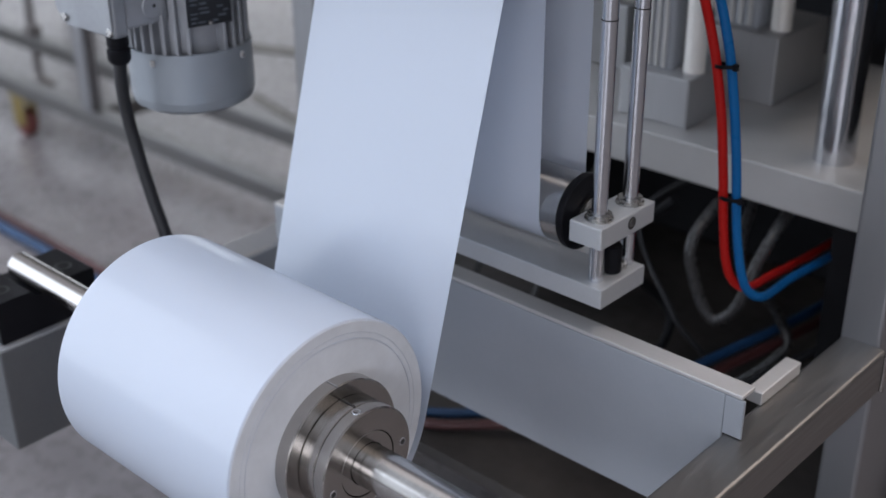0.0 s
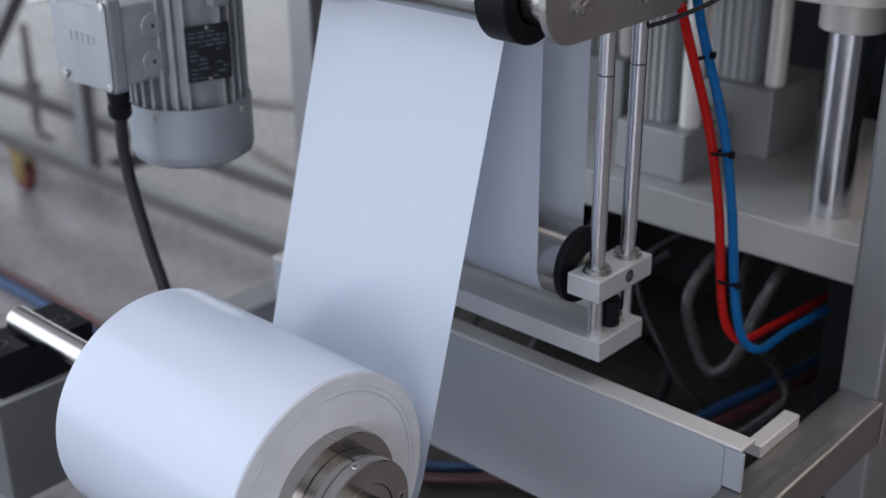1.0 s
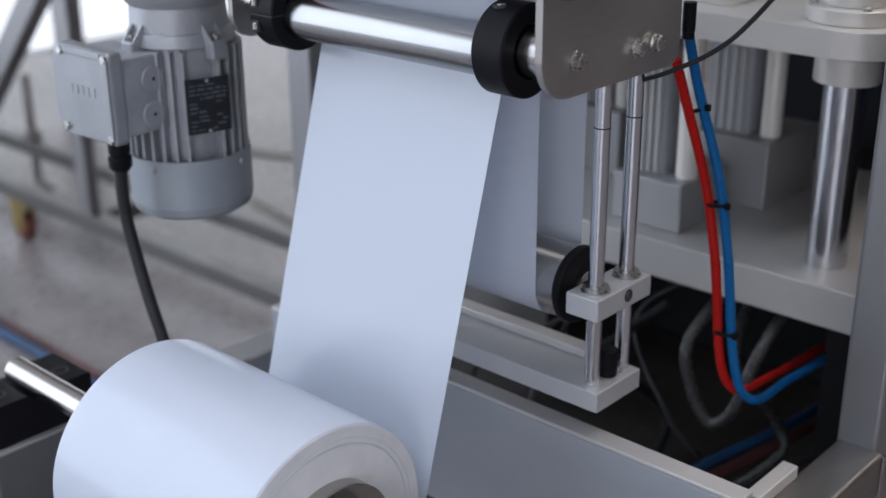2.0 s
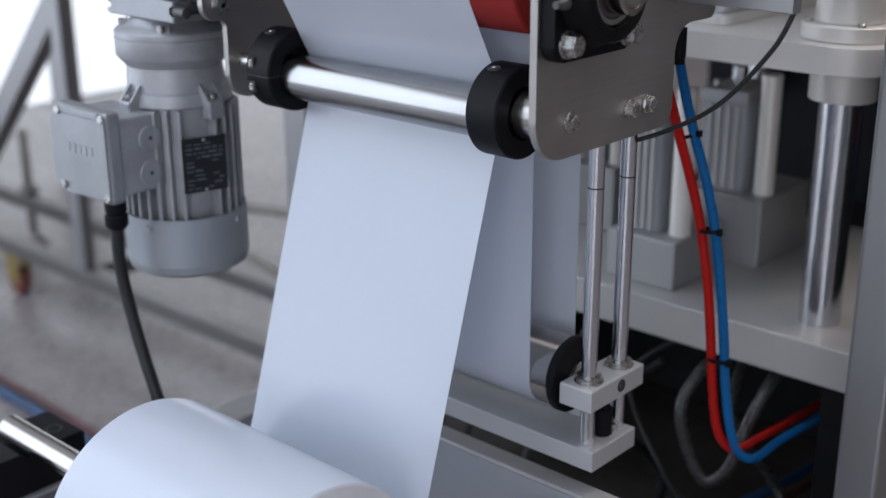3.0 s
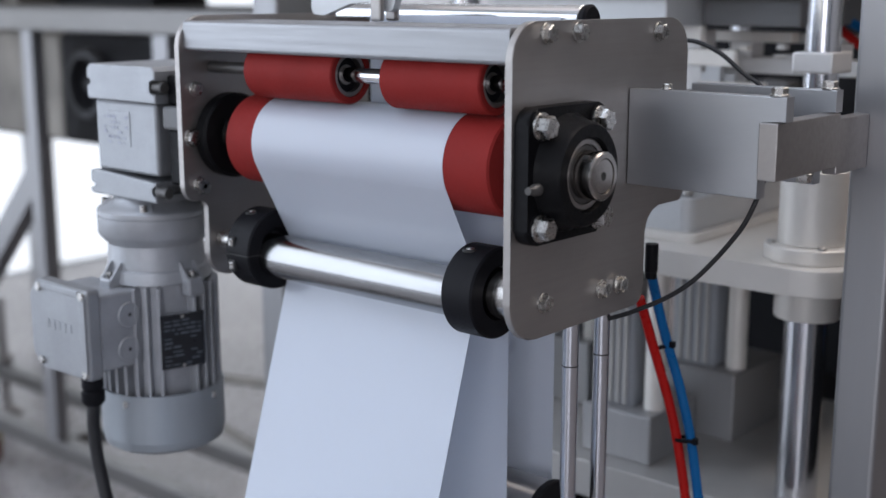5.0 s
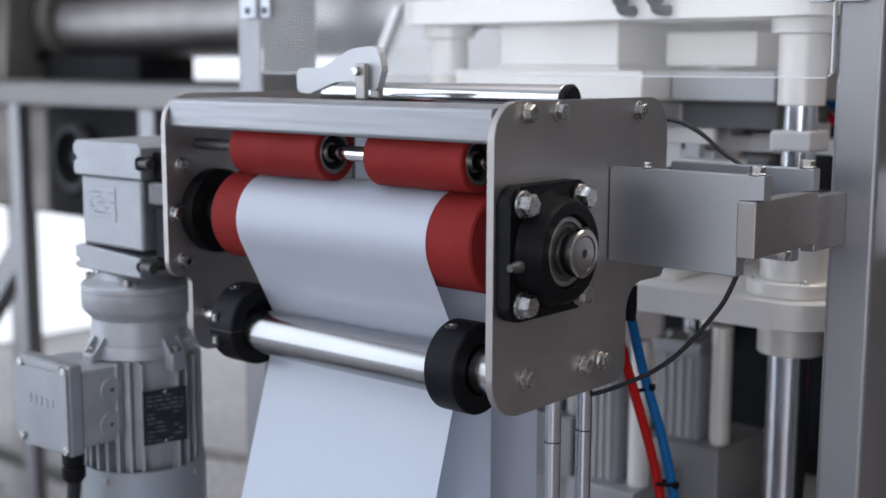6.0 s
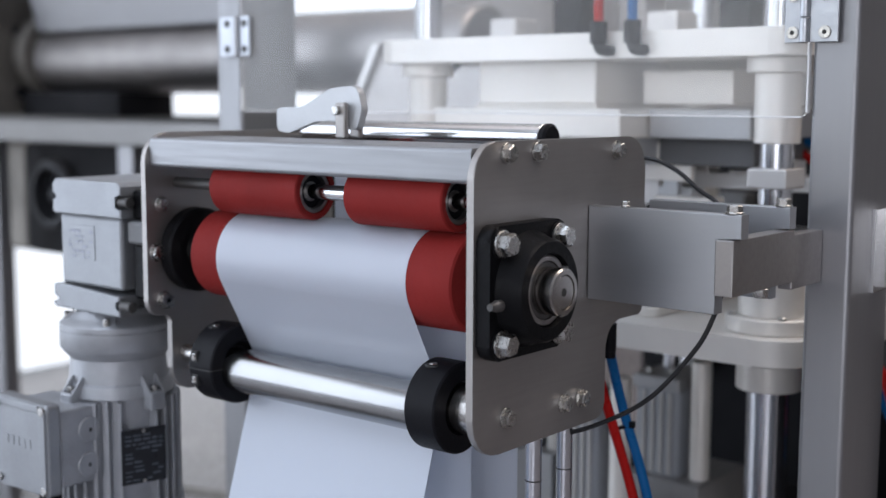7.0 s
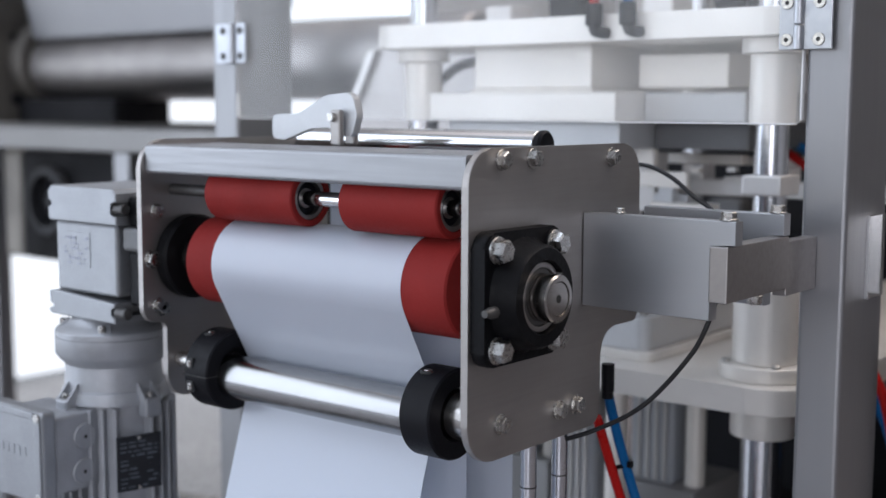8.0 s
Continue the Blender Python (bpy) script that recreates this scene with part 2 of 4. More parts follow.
        s0, s1 = q + d0 * t - c, q + d1 * t - c
        a0 = math.atan2(s0.y, s0.x)
        turn = (math.atan2(s1.y, s1.x) - a0 + math.pi) % (2 * math.pi) - math.pi
        out += [(c.x + r * math.cos(a0 + turn * k / n), c.y + r * math.sin(a0 + turn * k / n)) for k in range(n + 1)]
    return out


def smooth_line(points, n=8):
    """a soft curve through the points"""
    P = [Vector(p) for p in points]
    P = [2 * P[0] - P[1]] + P + [2 * P[-1] - P[-2]]
    out = []
    for i in range(1, len(P) - 2):
        for k in range(n):
            t = k / n
            a, b, c, d = P[i - 1], P[i], P[i + 1], P[i + 2]
            out.append(0.5 * (2 * b + (c - a) * t + (2 * a - 5 * b + 4 * c - d) * t * t + (3 * b - a - 3 * c + d) * t ** 3))
    return out + [P[-2]]


def tube(points, r, n=14, bm=None, soft=True):
    P = smooth_line(points) if soft else [Vector(p) for p in points]
    own = bmesh.new()
    rings, side = [], Vector((0.31, 0.87, 0.11)).normalized()
    for i, p in enumerate(P):
        d = (P[min(i + 1, len(P) - 1)] - P[max(i - 1, 0)]).normalized()
        u = (side - d * side.dot(d)).normalized()
        v = d.cross(u)
        side = u
        rings.append([own.verts.new(p + (u * math.cos(2 * math.pi * k / n) + v * math.sin(2 * math.pi * k / n)) * r) for k in range(n)])
    for a, b in zip(rings, rings[1:]):
        for k in range(n):
            own.faces.new((a[k], a[(k + 1) % n], b[(k + 1) % n], b[k]))
    own.faces.new(rings[0][::-1])
    own.faces.new(rings[-1])
    return join(bm, own)


def sheet(x0, x1, line, thick=0.0003, bm=None):
    """a web of paper across x, along a line of (y, z) pairs, with a real thickness"""
    own = bmesh.new()
    L = [Vector(p) for p in line]
    up, dn = [], []
    for i, p in enumerate(L):
        d = (L[min(i + 1, len(L) - 1)] - L[max(i - 1, 0)]).normalized()
        nrm = Vector((-d.y, d.x)) * thick / 2
        up.append((p + nrm, p - nrm))
    rows = [[own.verts.new((x, q.x, q.y)) for x in (x0, x1) for q in pr] for pr in up]
    for a, b in zip(rows, rows[1:]):
        own.faces.new((a[0], a[2], b[2], b[0]))
        own.faces.new((a[1], b[1], b[3], a[3]))
        own.faces.new((a[0], b[0], b[1], a[1]))
        own.faces.new((a[2], a[3], b[3], b[2]))
    own.faces.new(rows[0])
    own.faces.new(rows[-1])
    return join(bm, own)


def arc(cy, cz, r, a0, a1, n=24):
    return [(cy + r * math.cos(radians(a0 + (a1 - a0) * i / n)), cz + r * math.sin(radians(a0 + (a1 - a0) * i / n))) for i in range(n + 1)]


def hex_bolt(axis, centre, sign, across, head, parent, name="bolt", washer=True, turn=0.3, mat=BOLT):
    """a hexagon head, with its washer, that stands on a face at centre"""
    u, v, w = AX[axis]
    c, r = Vector(centre), across / math.sqrt(3)
    bm = bmesh.new()
    if washer:
        rod(axis, centre, *sorted((0, sign * 0.0015)), r * 1.2, 24, 0.0003, bm)
    a0 = 0.0015 if washer else 0
    own = bmesh.new()
    rings = []
    for a, k in ((a0, 1.0), (a0 + head * 0.85, 1.0), (a0 + head, 0.86)):
        rings.append([own.verts.new(c + w * sign * a + (u * math.cos(turn + i * math.pi / 3) + v * math.sin(turn + i * math.pi / 3)) * r * k) for i in range(6)])
    for p, q in zip(rings, rings[1:]):
        for i in range(6):
            own.faces.new((p[i], p[(i + 1) % 6], q[(i + 1) % 6], q[i]))
    own.faces.new(rings[0])
    own.faces.new(rings[-1])
    join(bm, own)
    return part(name, bm, mat, parent)


# ---- the hall ----
solo("floor", box(-14, 10, -6.2, 14, -0.1, 0.0), CONCRETE, "polished grey concrete hall floor", "floor", kind="structure")
solo("ceiling", box(-14, 10, -6.2, 14, 5.0, 5.2), HALL_WHITE, "white hall roof", "ceiling", kind="structure")
wall_w = box(-3.85, -3.7, -6.2, -4.86, 0, 5)
box(-3.85, -3.7, -4.86, -0.95, 4.3, 5, 0, wall_w)
box(-3.85, -3.7, -0.95, -0.6, 0, 5, 0, wall_w)
box(-3.85, -3.7, -0.6, 4.4, 1.9, 5, 0, wall_w)
box(-3.85, -3.7, 4.4, 14, 0, 5, 0, wall_w)
solo("wall_west", wall_w, HALL_WHITE, "white hall wall with a tall and a low open gate", "wall", kind="structure")
solo("wall_north", box(-14, 10, 14, 14.2, 0, 5), HALL_WHITE, "white hall wall", "wall", kind="structure")
solo("wall_east", box(10, 10.2, -6.2, 14, 0, 5), HALL_WHITE, "white hall wall", "wall", kind="structure")
wall_s = box(-14, 10, -6.4, -6.2, 0, 0.7)
box(-14, 10, -6.4, -6.2, 3.1, 5, 0, wall_s)
box(-14, -6.6, -6.4, -6.2, 0.7, 3.1, 0, wall_s)
# the opening between these two piers is made up for the right window lamp
box(-0.2, 1.4, -6.4, -6.2, 0.7, 3.1, 0, wall_s)
box(5.8, 10, -6.4, -6.2, 0.7, 3.1, 0, wall_s)
solo("wall_south", wall_s, HALL_WHITE, "white hall wall with a window band", "wall", kind="structure")
# unseen kerbs, added to give the roof lamps an opening
for k, (where, sx, sy, watts, colour) in enumerate(LAMPS):
    x, y = where[0], where[1]
    kerb = box(x - sx / 2 - 0.08, x + sx / 2 + 0.08, y - sy / 2 - 0.08, y - sy / 2, 4.80, 4.998)
    box(x - sx / 2 - 0.08, x + sx / 2 + 0.08, y + sy / 2, y + sy / 2 + 0.08, 4.80, 4.998, 0, kerb)
    box(x - sx / 2 - 0.08, x - sx / 2, y - sy / 2, y + sy / 2, 4.80, 4.998, 0, kerb)
    box(x + sx / 2, x + sx / 2 + 0.08, y - sy / 2, y + sy / 2, 4.80, 4.998, 0, kerb)
    solo("trim", kerb, HALL_WHITE, "white kerb round an assumed roof light", "roof light", kind="structure")
solo("backdrop", box(-4.1, -4.0, -5.6, 5.2, 0.02, 4.6), DAYLIGHT, "bright daylight at the open gate of the hall", "daylight", kind="structure")

# ---- feed unit ----
unit = thing("feed_unit", (-0.18, 0.05, 0.88), "stainless steel paper feed unit with red rubber rollers on an arm", "feed unit")
R_PLATE = rounded([(-0.050, 0.880, 0.030), (-0.050, 1.105, 0.026), (0.181, 1.105, 0.026), (0.181, 0.957, 0.006), (0.124, 0.957, 0.020), (0.124, 0.880, 0.012)])
part("side_plate", slab("x", -0.006, 0.0, R_PLATE, 0.0008), STEEL, unit, "brushed stainless side plate with rounded corners")
L_PLATE = rounded([(-0.050, 0.943, 0.014), (-0.050, 1.105, 0.026), (0.181, 1.105, 0.026), (0.181, 0.957, 0.006), (0.124, 0.957, 0.020), (0.124, 0.872, 0.012), (-0.025, 0.872, 0.022), (-0.025, 0.943, 0.006)])
part("side_plate", slab("x", -0.366, -0.360, L_PLATE, 0.0008), STEEL, unit, "stainless side plate beside the gear motor")
part("cross_beam", slab("x", -0.3595, -0.0065, rounded([(-0.045, 1.0755, 0.003), (-0.045, 1.1005, 0.003), (0.040, 1.1005, 0.003), (0.040, 1.0755, 0.003)], 4)), BEAM, unit, "brushed rectangular tube across the top")
part("cross_beam", slab("x", -0.3595, -0.0065, rounded([(0.136, 1.0755, 0.003), (0.136, 1.1005, 0.003), (0.164, 1.1005, 0.003), (0.164, 1.0755, 0.003)], 4)), BEAM, unit)
part("back_sheet", box(-0.3595, -0.0065, 0.118, 0.121, 0.885, 0.97, 0.0005), STEEL_DULL, unit)
for y, z in ((-0.012, 1.0965), (0.026, 1.0965), (0.135, 1.0945), (-0.011, 0.9055), (0.064, 0.902), (0.088, 0.902)):
    hex_bolt("x", (0.0, y, z), 1, 0.011, 0.005, unit, turn=y * 40)
# drive roller
drive = part("drive_roller", rod("x", (0, 0, 1.0), -0.3170, -0.0300, 0.038, 72, 0.0015), RED, unit, "red rubber drive roller", origin=(-0.17, 0, 1.0))
part("drive_shaft", rod("x", (0, 0, 1.0), -0.3700, 0.0418, 0.0125, 32, 0.0008), TURNED, drive, "turned steel shaft end with a centre hole")
part("centre_hole", rod("x", (0, 0, 1.0), 0.0412, 0.0420, 0.0030, 16, 0.0001), SCREW_DARK, drive)
part("bearing_flange", ring("x", (0, 0, 1.0), -0.3595, -0.345, 0.0135, 0.0375, 56, 0.002), BLACK_CAST, unit, "black round bearing flange")
part("shaft_collar", ring("x", (0, 0, 1.0), -0.342, -0.3180, 0.0126, 0.022, 40, 0.001), TURNED, drive)
for y, z in ((-0.034, 0.958), (-0.034, 1.042), (0.040, 1.05), (-0.03, 0.955)):
    hex_bolt("x", (-0.3598, y, z), 1, 0.010, 0.004, unit)
hex_bolt("x", (-0.3598, -0.040, 1.000), 1, 0.012, 0.005, unit)
# pressure rollers
for x0, x1 in ((-0.290, -0.186), (-0.135, -0.038)):
    pr = part("pressure_roller", ring("x", (0, -0.016, 1.0605), x0, x1, 0.0176, 0.0229, 56, 0.0012), RED, unit, "small red rubber pressure roller")
    part("core", ring("x", (0, -0.016, 1.0605), x0 + 0.0015, x1 - 0.0015, 0.0138, 0.0175, 48, 0.0006), STEEL_DULL, pr, "grey steel core of the roller")
    for e0, e1 in ((x0 + 0.006, x0 + 0.016), (x1 - 0.016, x1 - 0.006)):
        brg = part("ball_bearing", ring("x", (0, -0.016, 1.0605), e0, e1, 0.0062, 0.0137, 40, 0.0006), BLACK, pr, "black sealed ball bearing")
        part("bearing_ring", ring("x", (0, -0.016, 1.0605), e0 - 0.0006, e1 + 0.0006, 0.0061, 0.0080, 32, 0.0003), STEEL_DULL, brg)
part("pressure_axle", rod("x", (0, -0.016, 1.0605), -0.290, -0.0065, 0.006, 24), CHROME, unit)
# same axle in dark steel; shade beside the rollers is in its colour
part("shaded_axle_end", rod("x", (0, -0.016, 1.0605), -0.3595, -0.2902, 0.0050, 20), DARK_STEEL, unit)
# guide roller with its collars
gr = part("guide_roller", rod("x", (0, -0.0142, 0.9014), -0.300, -0.060, 0.0188, 64, 0.0005), ROLLER_STEEL, unit, "polished steel guide roller")
for x0, x1 in ((-0.314, -0.284), (-0.069, -0.040)):
    part("guide_collar", lathe("x", (0, -0.010, 0.906), [(x0, 0.0150), (x0, 0.0332), (x0 + 0.0015, 0.0346), (x1 - 0.0015, 0.0346), (x1, 0.0332), (x1, 0.0205), (x1 - 0.006, 0.0190), (x1 - 0.006, 0.0150)], 64, None, True), BLACK, gr, "black plastic edge guide collar")
    part("set_screw", rod("z", (x0 + 0.010, -0.0215, 0), 0.9365, 0.9388, 0.0062, 20), SCREW_DARK, gr)
    part("set_screw", rod("z", (x0 + 0.010, -0.0215, 0), 0.9375, 0.9395, 0.0034, 12), BOLT, gr)
for z in (0.9145, 0.8945):
    part("collar_recess", box(-0.3105, -0.3020, -0.0448, -0.0400, z - 0.005, z + 0.005, 0.001), SCREW_DARK, gr)
    part("collar_screw", rod("z", (-0.3060, -0.0440, 0), z - 0.003, z + 0.003, 0.0026, 12), BOLT, gr)
part("collar_split", box(-0.3142, -0.2838, -0.0452, -0.0300, 0.9040, 0.9050), SCREW_DARK, gr)
part("axle_bush", ring("x", (0, -0.010, 0.906), -0.0450, -0.022, 0.0075, 0.0185, 40, 0.001), TURNED, unit)
part("axle", rod("x", (0, -0.010, 0.906), -0.3595, -0.0065, 0.0075, 24), BOLT, unit)
# four-bolt flange bearing on the outside of the plate
brg = part("flange_bearing", slab("x", 0.0004, 0.0125, rounded([(-0.0475, 0.9525, 0.011), (-0.0475, 1.0475, 0.011), (0.0475, 1.0475, 0.011), (0.0475, 0.9525, 0.011)]), 0.0022), BLACK_CAST, unit, "black cast four-bolt flange bearing")
part("bearing_housing", lathe("x", (0, 0, 1.0), [(0.011, 0.043), (0.016, 0.0395), (0.028, 0.0372), (0.0305, 0.0352), (0.0305, 0.0268), (0.027, 0.0257), (0.011, 0.0257)], 64, None, True), BLACK_CAST, brg)
part("outer_ring", ring("x", (0, 0, 1.0), 0.012, 0.0272, 0.0212, 0.0255, 56, 0.001), STEEL_DULL, brg)
part("bearing_seal", ring("x", (0, 0, 1.0), 0.012, 0.0262, 0.0174, 0.0211, 56, 0.001), DARK_STEEL, brg)
part("inner_ring", ring("x", (0, 0, 1.0), 0.012, 0.0425, 0.0126, 0.0172, 56, 0.0012), TURNED, drive, "bearing inner ring with a set screw")
part("set_screw", rod("x", (0, -0.0150, 1.0094), 0.0335, 0.0385, 0.0024, 12), SCREW_DARK, drive)
for y in (-0.035, 0.035):
    for z in (0.965, 1.035):
        part("rib", slab("x", 0.0123, 0.0175, [(y * 0.72 - 0.0015, 1 + (z - 1) * 0.72 + 0.0015), (y * 0.72 + 0.0015, 1 + (z - 1) * 0.72 - 0.0015), (y * 1.05 + 0.0015, 1 + (z - 1) * 1.05 - 0.0015), (y * 1.05 - 0.0015, 1 + (z - 1) * 1.05 + 0.0015)]), BLACK_CAST, brg)
        part("boss", rod("x", (0, y, z), 0.0105, 0.0140, 0.0105, 28, 0.0008), BLACK_CAST, brg)
        hex_bolt("x", (0.0140, y, z), 1, 0.0142, 0.0085, brg, "bearing_bolt", True, 0.5 + y * 9 + z)
part("grease_nipple", lathe("y", (0.016, 0, 0.993), [(-0.052, 0), (-0.052, 0.0026), (-0.046, 0.0034), (-0.045, 0.0042), (-0.040, 0.0042), (-0.040, 0.003), (-0.030, 0.003), (-0.03, 0)], 16), DARK_STEEL, brg)
# rear delivery roller and lift lever
part("rear_roller", rod("x", (0, 0.120, 1.1028), -0.330, -0.0585, 0.0118, 48), CHROME, unit, "polished roller with black end caps")
part("roller_cap", rod("x", (0, 0.120, 1.1028), -0.0588, -0.0512, 0.0122, 40, 0.002), BLACK, unit)
LEVER = rounded([(-0.294, 1.106, 0.004), (-0.294, 1.1265, 0.005), (-0.262, 1.1275, 0.03), (-0.228, 1.1430, 0.02), (-0.1965, 1.1460, 0.010), (-0.1915, 1.1260, 0.012), (-0.1975, 1.1085, 0.005), (-0.212, 1.1085, 0.006), (-0.224, 1.1160, 0.012), (-0.246, 1.1150, 0.02), (-0.279, 1.1045, 0.004)])
lever = part("lever", slab("y", 0.044, 0.052, LEVER, 0.001), ALU_MATT, unit, "flat aluminium cam lever that lifts the rollers")
part("lever_fork", box(-0.2155, -0.2035, 0.036, 0.042, 1.1008, 1.1312, 0.002), STEEL, lever)
part("lever_fork", box(-0.2155, -0.2035, 0.054, 0.060, 1.1008, 1.1312, 0.002), STEEL, lever)
part("pin", rod("y", (-0.2120, 0, 1.1246), 0.032, 0.064, 0.004, 20), BOLT, lever)

# ---- paper web and roll ----
XL, XR = -0.2825, -0.072
RY, RZ, RR = -0.198, 0.565, 0.0970


def tangent_line(c0, r0, s0, c1, r1, s1):
    """end points of the common tangent of two circles; s: side +1 or -1"""
    a, b = Vector(c0), Vector(c1)
    d = b - a
    ang = math.atan2(d.y, d.x)
    off = math.asin((s1 * r1 - s0 * r0) / d.length)
    nrm = Vector((-math.sin(ang + off), math.cos(ang + off)))
    return a + nrm * s0 * r0, b + nrm * s1 * r1


web = thing("paper_web", (-0.177, 0, 0.56), "white coated paper web running from the roll through the feed rollers", "paper")
p0, p1 = tangent_line((RY, RZ), RR + 0.0003, -1, (-0.010, 0.906), 0.0149, -1)
p2, p3 = tangent_line((-0.010, 0.906), 0.0149, -1, (0.0, 1.0), 0.0383, 1)
a_in = math.degrees(math.atan2(p1.y - 0.906, p1.x + 0.010))
a_out = math.degrees(math.atan2(p2.y - 0.906, p2.x + 0.010))
b_in = math.degrees(math.atan2(p3.y - 1.0, p3.x)) % 360
run = [tuple(p0), tuple(p0.lerp(p1, 0.33)), tuple(p0.lerp(p1, 0.66))] + arc(-0.010, 0.906, 0.0149, a_in, a_out, 6)
run += [tuple(p2.lerp(p3, 0.5))] + arc(0, 1.0, 0.0383, b_in, 0, 36)
cut = 3 + 4
turn_on = arc(RY, RZ, RR + 0.0004, -75, math.degrees(math.atan2(p0.y - RZ, p0.x - RY)), 12)
lower_strip = part("lower_strip", sheet(XL, XR, turn_on[:-1] + run[:cut]), PAPER, web)
part("nip_strip", sheet(XL, XR, run[cut - 1:]), PAPER, web)
DY, DZ, DR = 0.0735, 0.6660, 0.0315
roll = thing("paper_roll", (-0.177, RY, RZ), "large roll of white coated paper on a steel shaft", "paper roll")
part("winding", ring("x", (0, RY, RZ), XL, XR, 0.088, RR, 128, 0.0008), PAPER, roll)
part("wound_edge", ring("x", (0, RY, RZ), XL + 0.001, XR + 0.0004, 0.0300, 0.0960, 128, 0.0006), PAPER_EDGE, roll, "grey cut edge of the wound paper")
for r0, r1 in ((0.0822, 0.0830), (0.0868, 0.0871)):
    part("wound_edge", ring("x", (0, RY, RZ), XL + 0.002, XR + 0.0007, r0, r1, 96, 0.0002), PAPER, roll)

shaft = thing("unwind_shaft", (-0.15, RY, RZ), "turned steel unwind shaft with a clamping hub", "shaft")
part("bar", lathe("x", (0, RY, RZ), [(-0.505, 0), (-0.505, 0.0115), (-0.504, 0.0125), (-0.110, 0.0125), (-0.110, 0.0162), (0.399, 0.0162), (0.40, 0.0152), (0.40, 0)], 48), TURNED, shaft)
hub = part("hub", ring("x", (0, RY, RZ), XR - 0.03, -0.0602, 0.0152, 0.0552, 96, 0.0009), TURNED, shaft, "turned steel clamping hub with grub screws")
part("hub_ring", ring("x", (0, RY, RZ), -0.0600, -0.0455, 0.0152, 0.0434, 96, 0.0006), TURNED, hub)
part("hub_groove", ring("x", (0, RY, RZ), -0.0456, -0.0448, 0.0152, 0.0424, 96, 0.0001), DARK_STEEL, hub)
part("hub_ring", ring("x", (0, RY, RZ), -0.0449, -0.0342, 0.0262, 0.0438, 96, 0.0011), TURNED, hub)
part("hub_ring", ring("x", (0, RY, RZ), -0.0449, -0.0346, 0.0168, 0.0258, 72, 0.0006), TURNED, hub)
part("clamp_slot", box(-0.0604, -0.0455, RY - 0.0008, RY + 0.0008, RZ + 0.0410, RZ + 0.0438), SCREW_DARK, hub)
part("clamp_flat", box(-0.0718, -0.0600, RY - 0.0030, RY - 0.0022, RZ + 0.0540, RZ + 0.0556), ROD, hub)
part("grub_screw", ring("z", (-0.0400, RY - 0.004, 0), RZ + 0.0425, RZ + 0.0440, 0.0022, 0.0036, 18, 0.0003), ROD, hub)
part("grub_screw", rod("z", (-0.0400, RY - 0.004, 0), RZ + 0.0425, RZ + 0.0436, 0.0022, 18), SCREW_DARK, hub)
for dy, dz in ((0.0355, 0.0005), (-0.0345, -0.0080), (0.006, -0.0355)):
    part("grub_screw", ring("x", (0, RY + dy, RZ + dz), -0.0350, -0.0339, 0.0021, 0.0034, 18, 0.0003), ROD, hub)
    part("grub_screw", rod("x", (0, RY + dy, RZ + dz), -0.0350, -0.0341, 0.0021, 18, 0.0001), SCREW_DARK, hub)
# left bearing of the shaft on its post
blk = thing("shaft_support", (-0.48, RY, 0.36), "grey bracket box with a black shaft saddle", "shaft support")
part("box", box(-0.555, -0.455, -0.2560, -0.1320, 0.4050, 0.5120, 0.002), GREY_DARK, blk)
part("rim", box(-0.556, -0.454, -0.2570, -0.1310, 0.5122, 0.5155, 0.001), ALU_DULL, blk)
part("mounting_plate", box(-0.483, -0.456, -0.1318, -0.1302, 0.475, 0.512, 0.0004), STEEL_DULL, blk)
sad = part("saddle", slab("x", -0.522, -0.4605, rounded([(-0.2495, 0.5158, 0.002), (-0.2495, 0.5580, 0.002), (-0.2130, 0.5580, 0.002), (-0.2110, 0.5522, 0.003), (-0.1850, 0.5522, 0.003), (-0.1830, 0.5580, 0.002), (-0.1470, 0.5580, 0.002), (-0.1470, 0.5158, 0.002)]), 0.001), BLACK, blk, "black plastic shaft saddle")
for y in (-0.231, -0.165):
    part("screw_hole", rod("z", (-0.484, y, 0), 0.5578, 0.5583, 0.0085, 24, 0.0001), SCREW_DARK, sad)
    part("socket_screw", rod("z", (-0.484, y, 0), 0.5580, 0.5585, 0.0060, 20, 0.0002), BLACK_CAST, sad)

# ---- dancer ----
dancer = thing("dancer_roller", (-0.15, DY, DZ), "steel dancer roller hanging in the paper loop on slide blocks", "dancer roller")
part("roller", rod("x", (0, DY, DZ), -0.310, -0.0545, DR - 0.0004, 56, 0.001), TURNED, dancer)
part("roller_flange", rod("x", (0, DY, DZ), -0.0545, -0.0475, DR + 0.0015, 56, 0.001), BLACK, dancer, "black end flange")
part("stub_axle", rod("x", (0, DY + 0.003, DZ - 0.001), -0.047, -0.0425, 0.014, 28), TURNED, dancer)
part("slide_block", box(-0.0420, -0.0100, 0.0435, 0.1200, 0.6525, 0.6715, 0.0012), ALU_MATT, dancer, "matt aluminium slide block")
part("clamp_bore", rod("x", (0, 0.0865, 0.663), -0.0105, -0.0095, 0.0055, 20, 0.0002), SCREW_DARK, dancer)
part("clamp_screw", rod("x", (0, 0.0865, 0.663), -0.0100, -0.0090, 0.0040, 20, 0.0002), TURNED, dancer)
for y in (0.061, 0.1045):
    part("bush_nut", lathe("z", (-0.0250, y, 0), [(0.6712, 0.0068), (0.6712, 0.0122), (0.6730, 0.0122), (0.6732, 0.0105), (0.6765, 0.0105), (0.6765, 0.0068)], 24, None, True), BOLT, dancer)
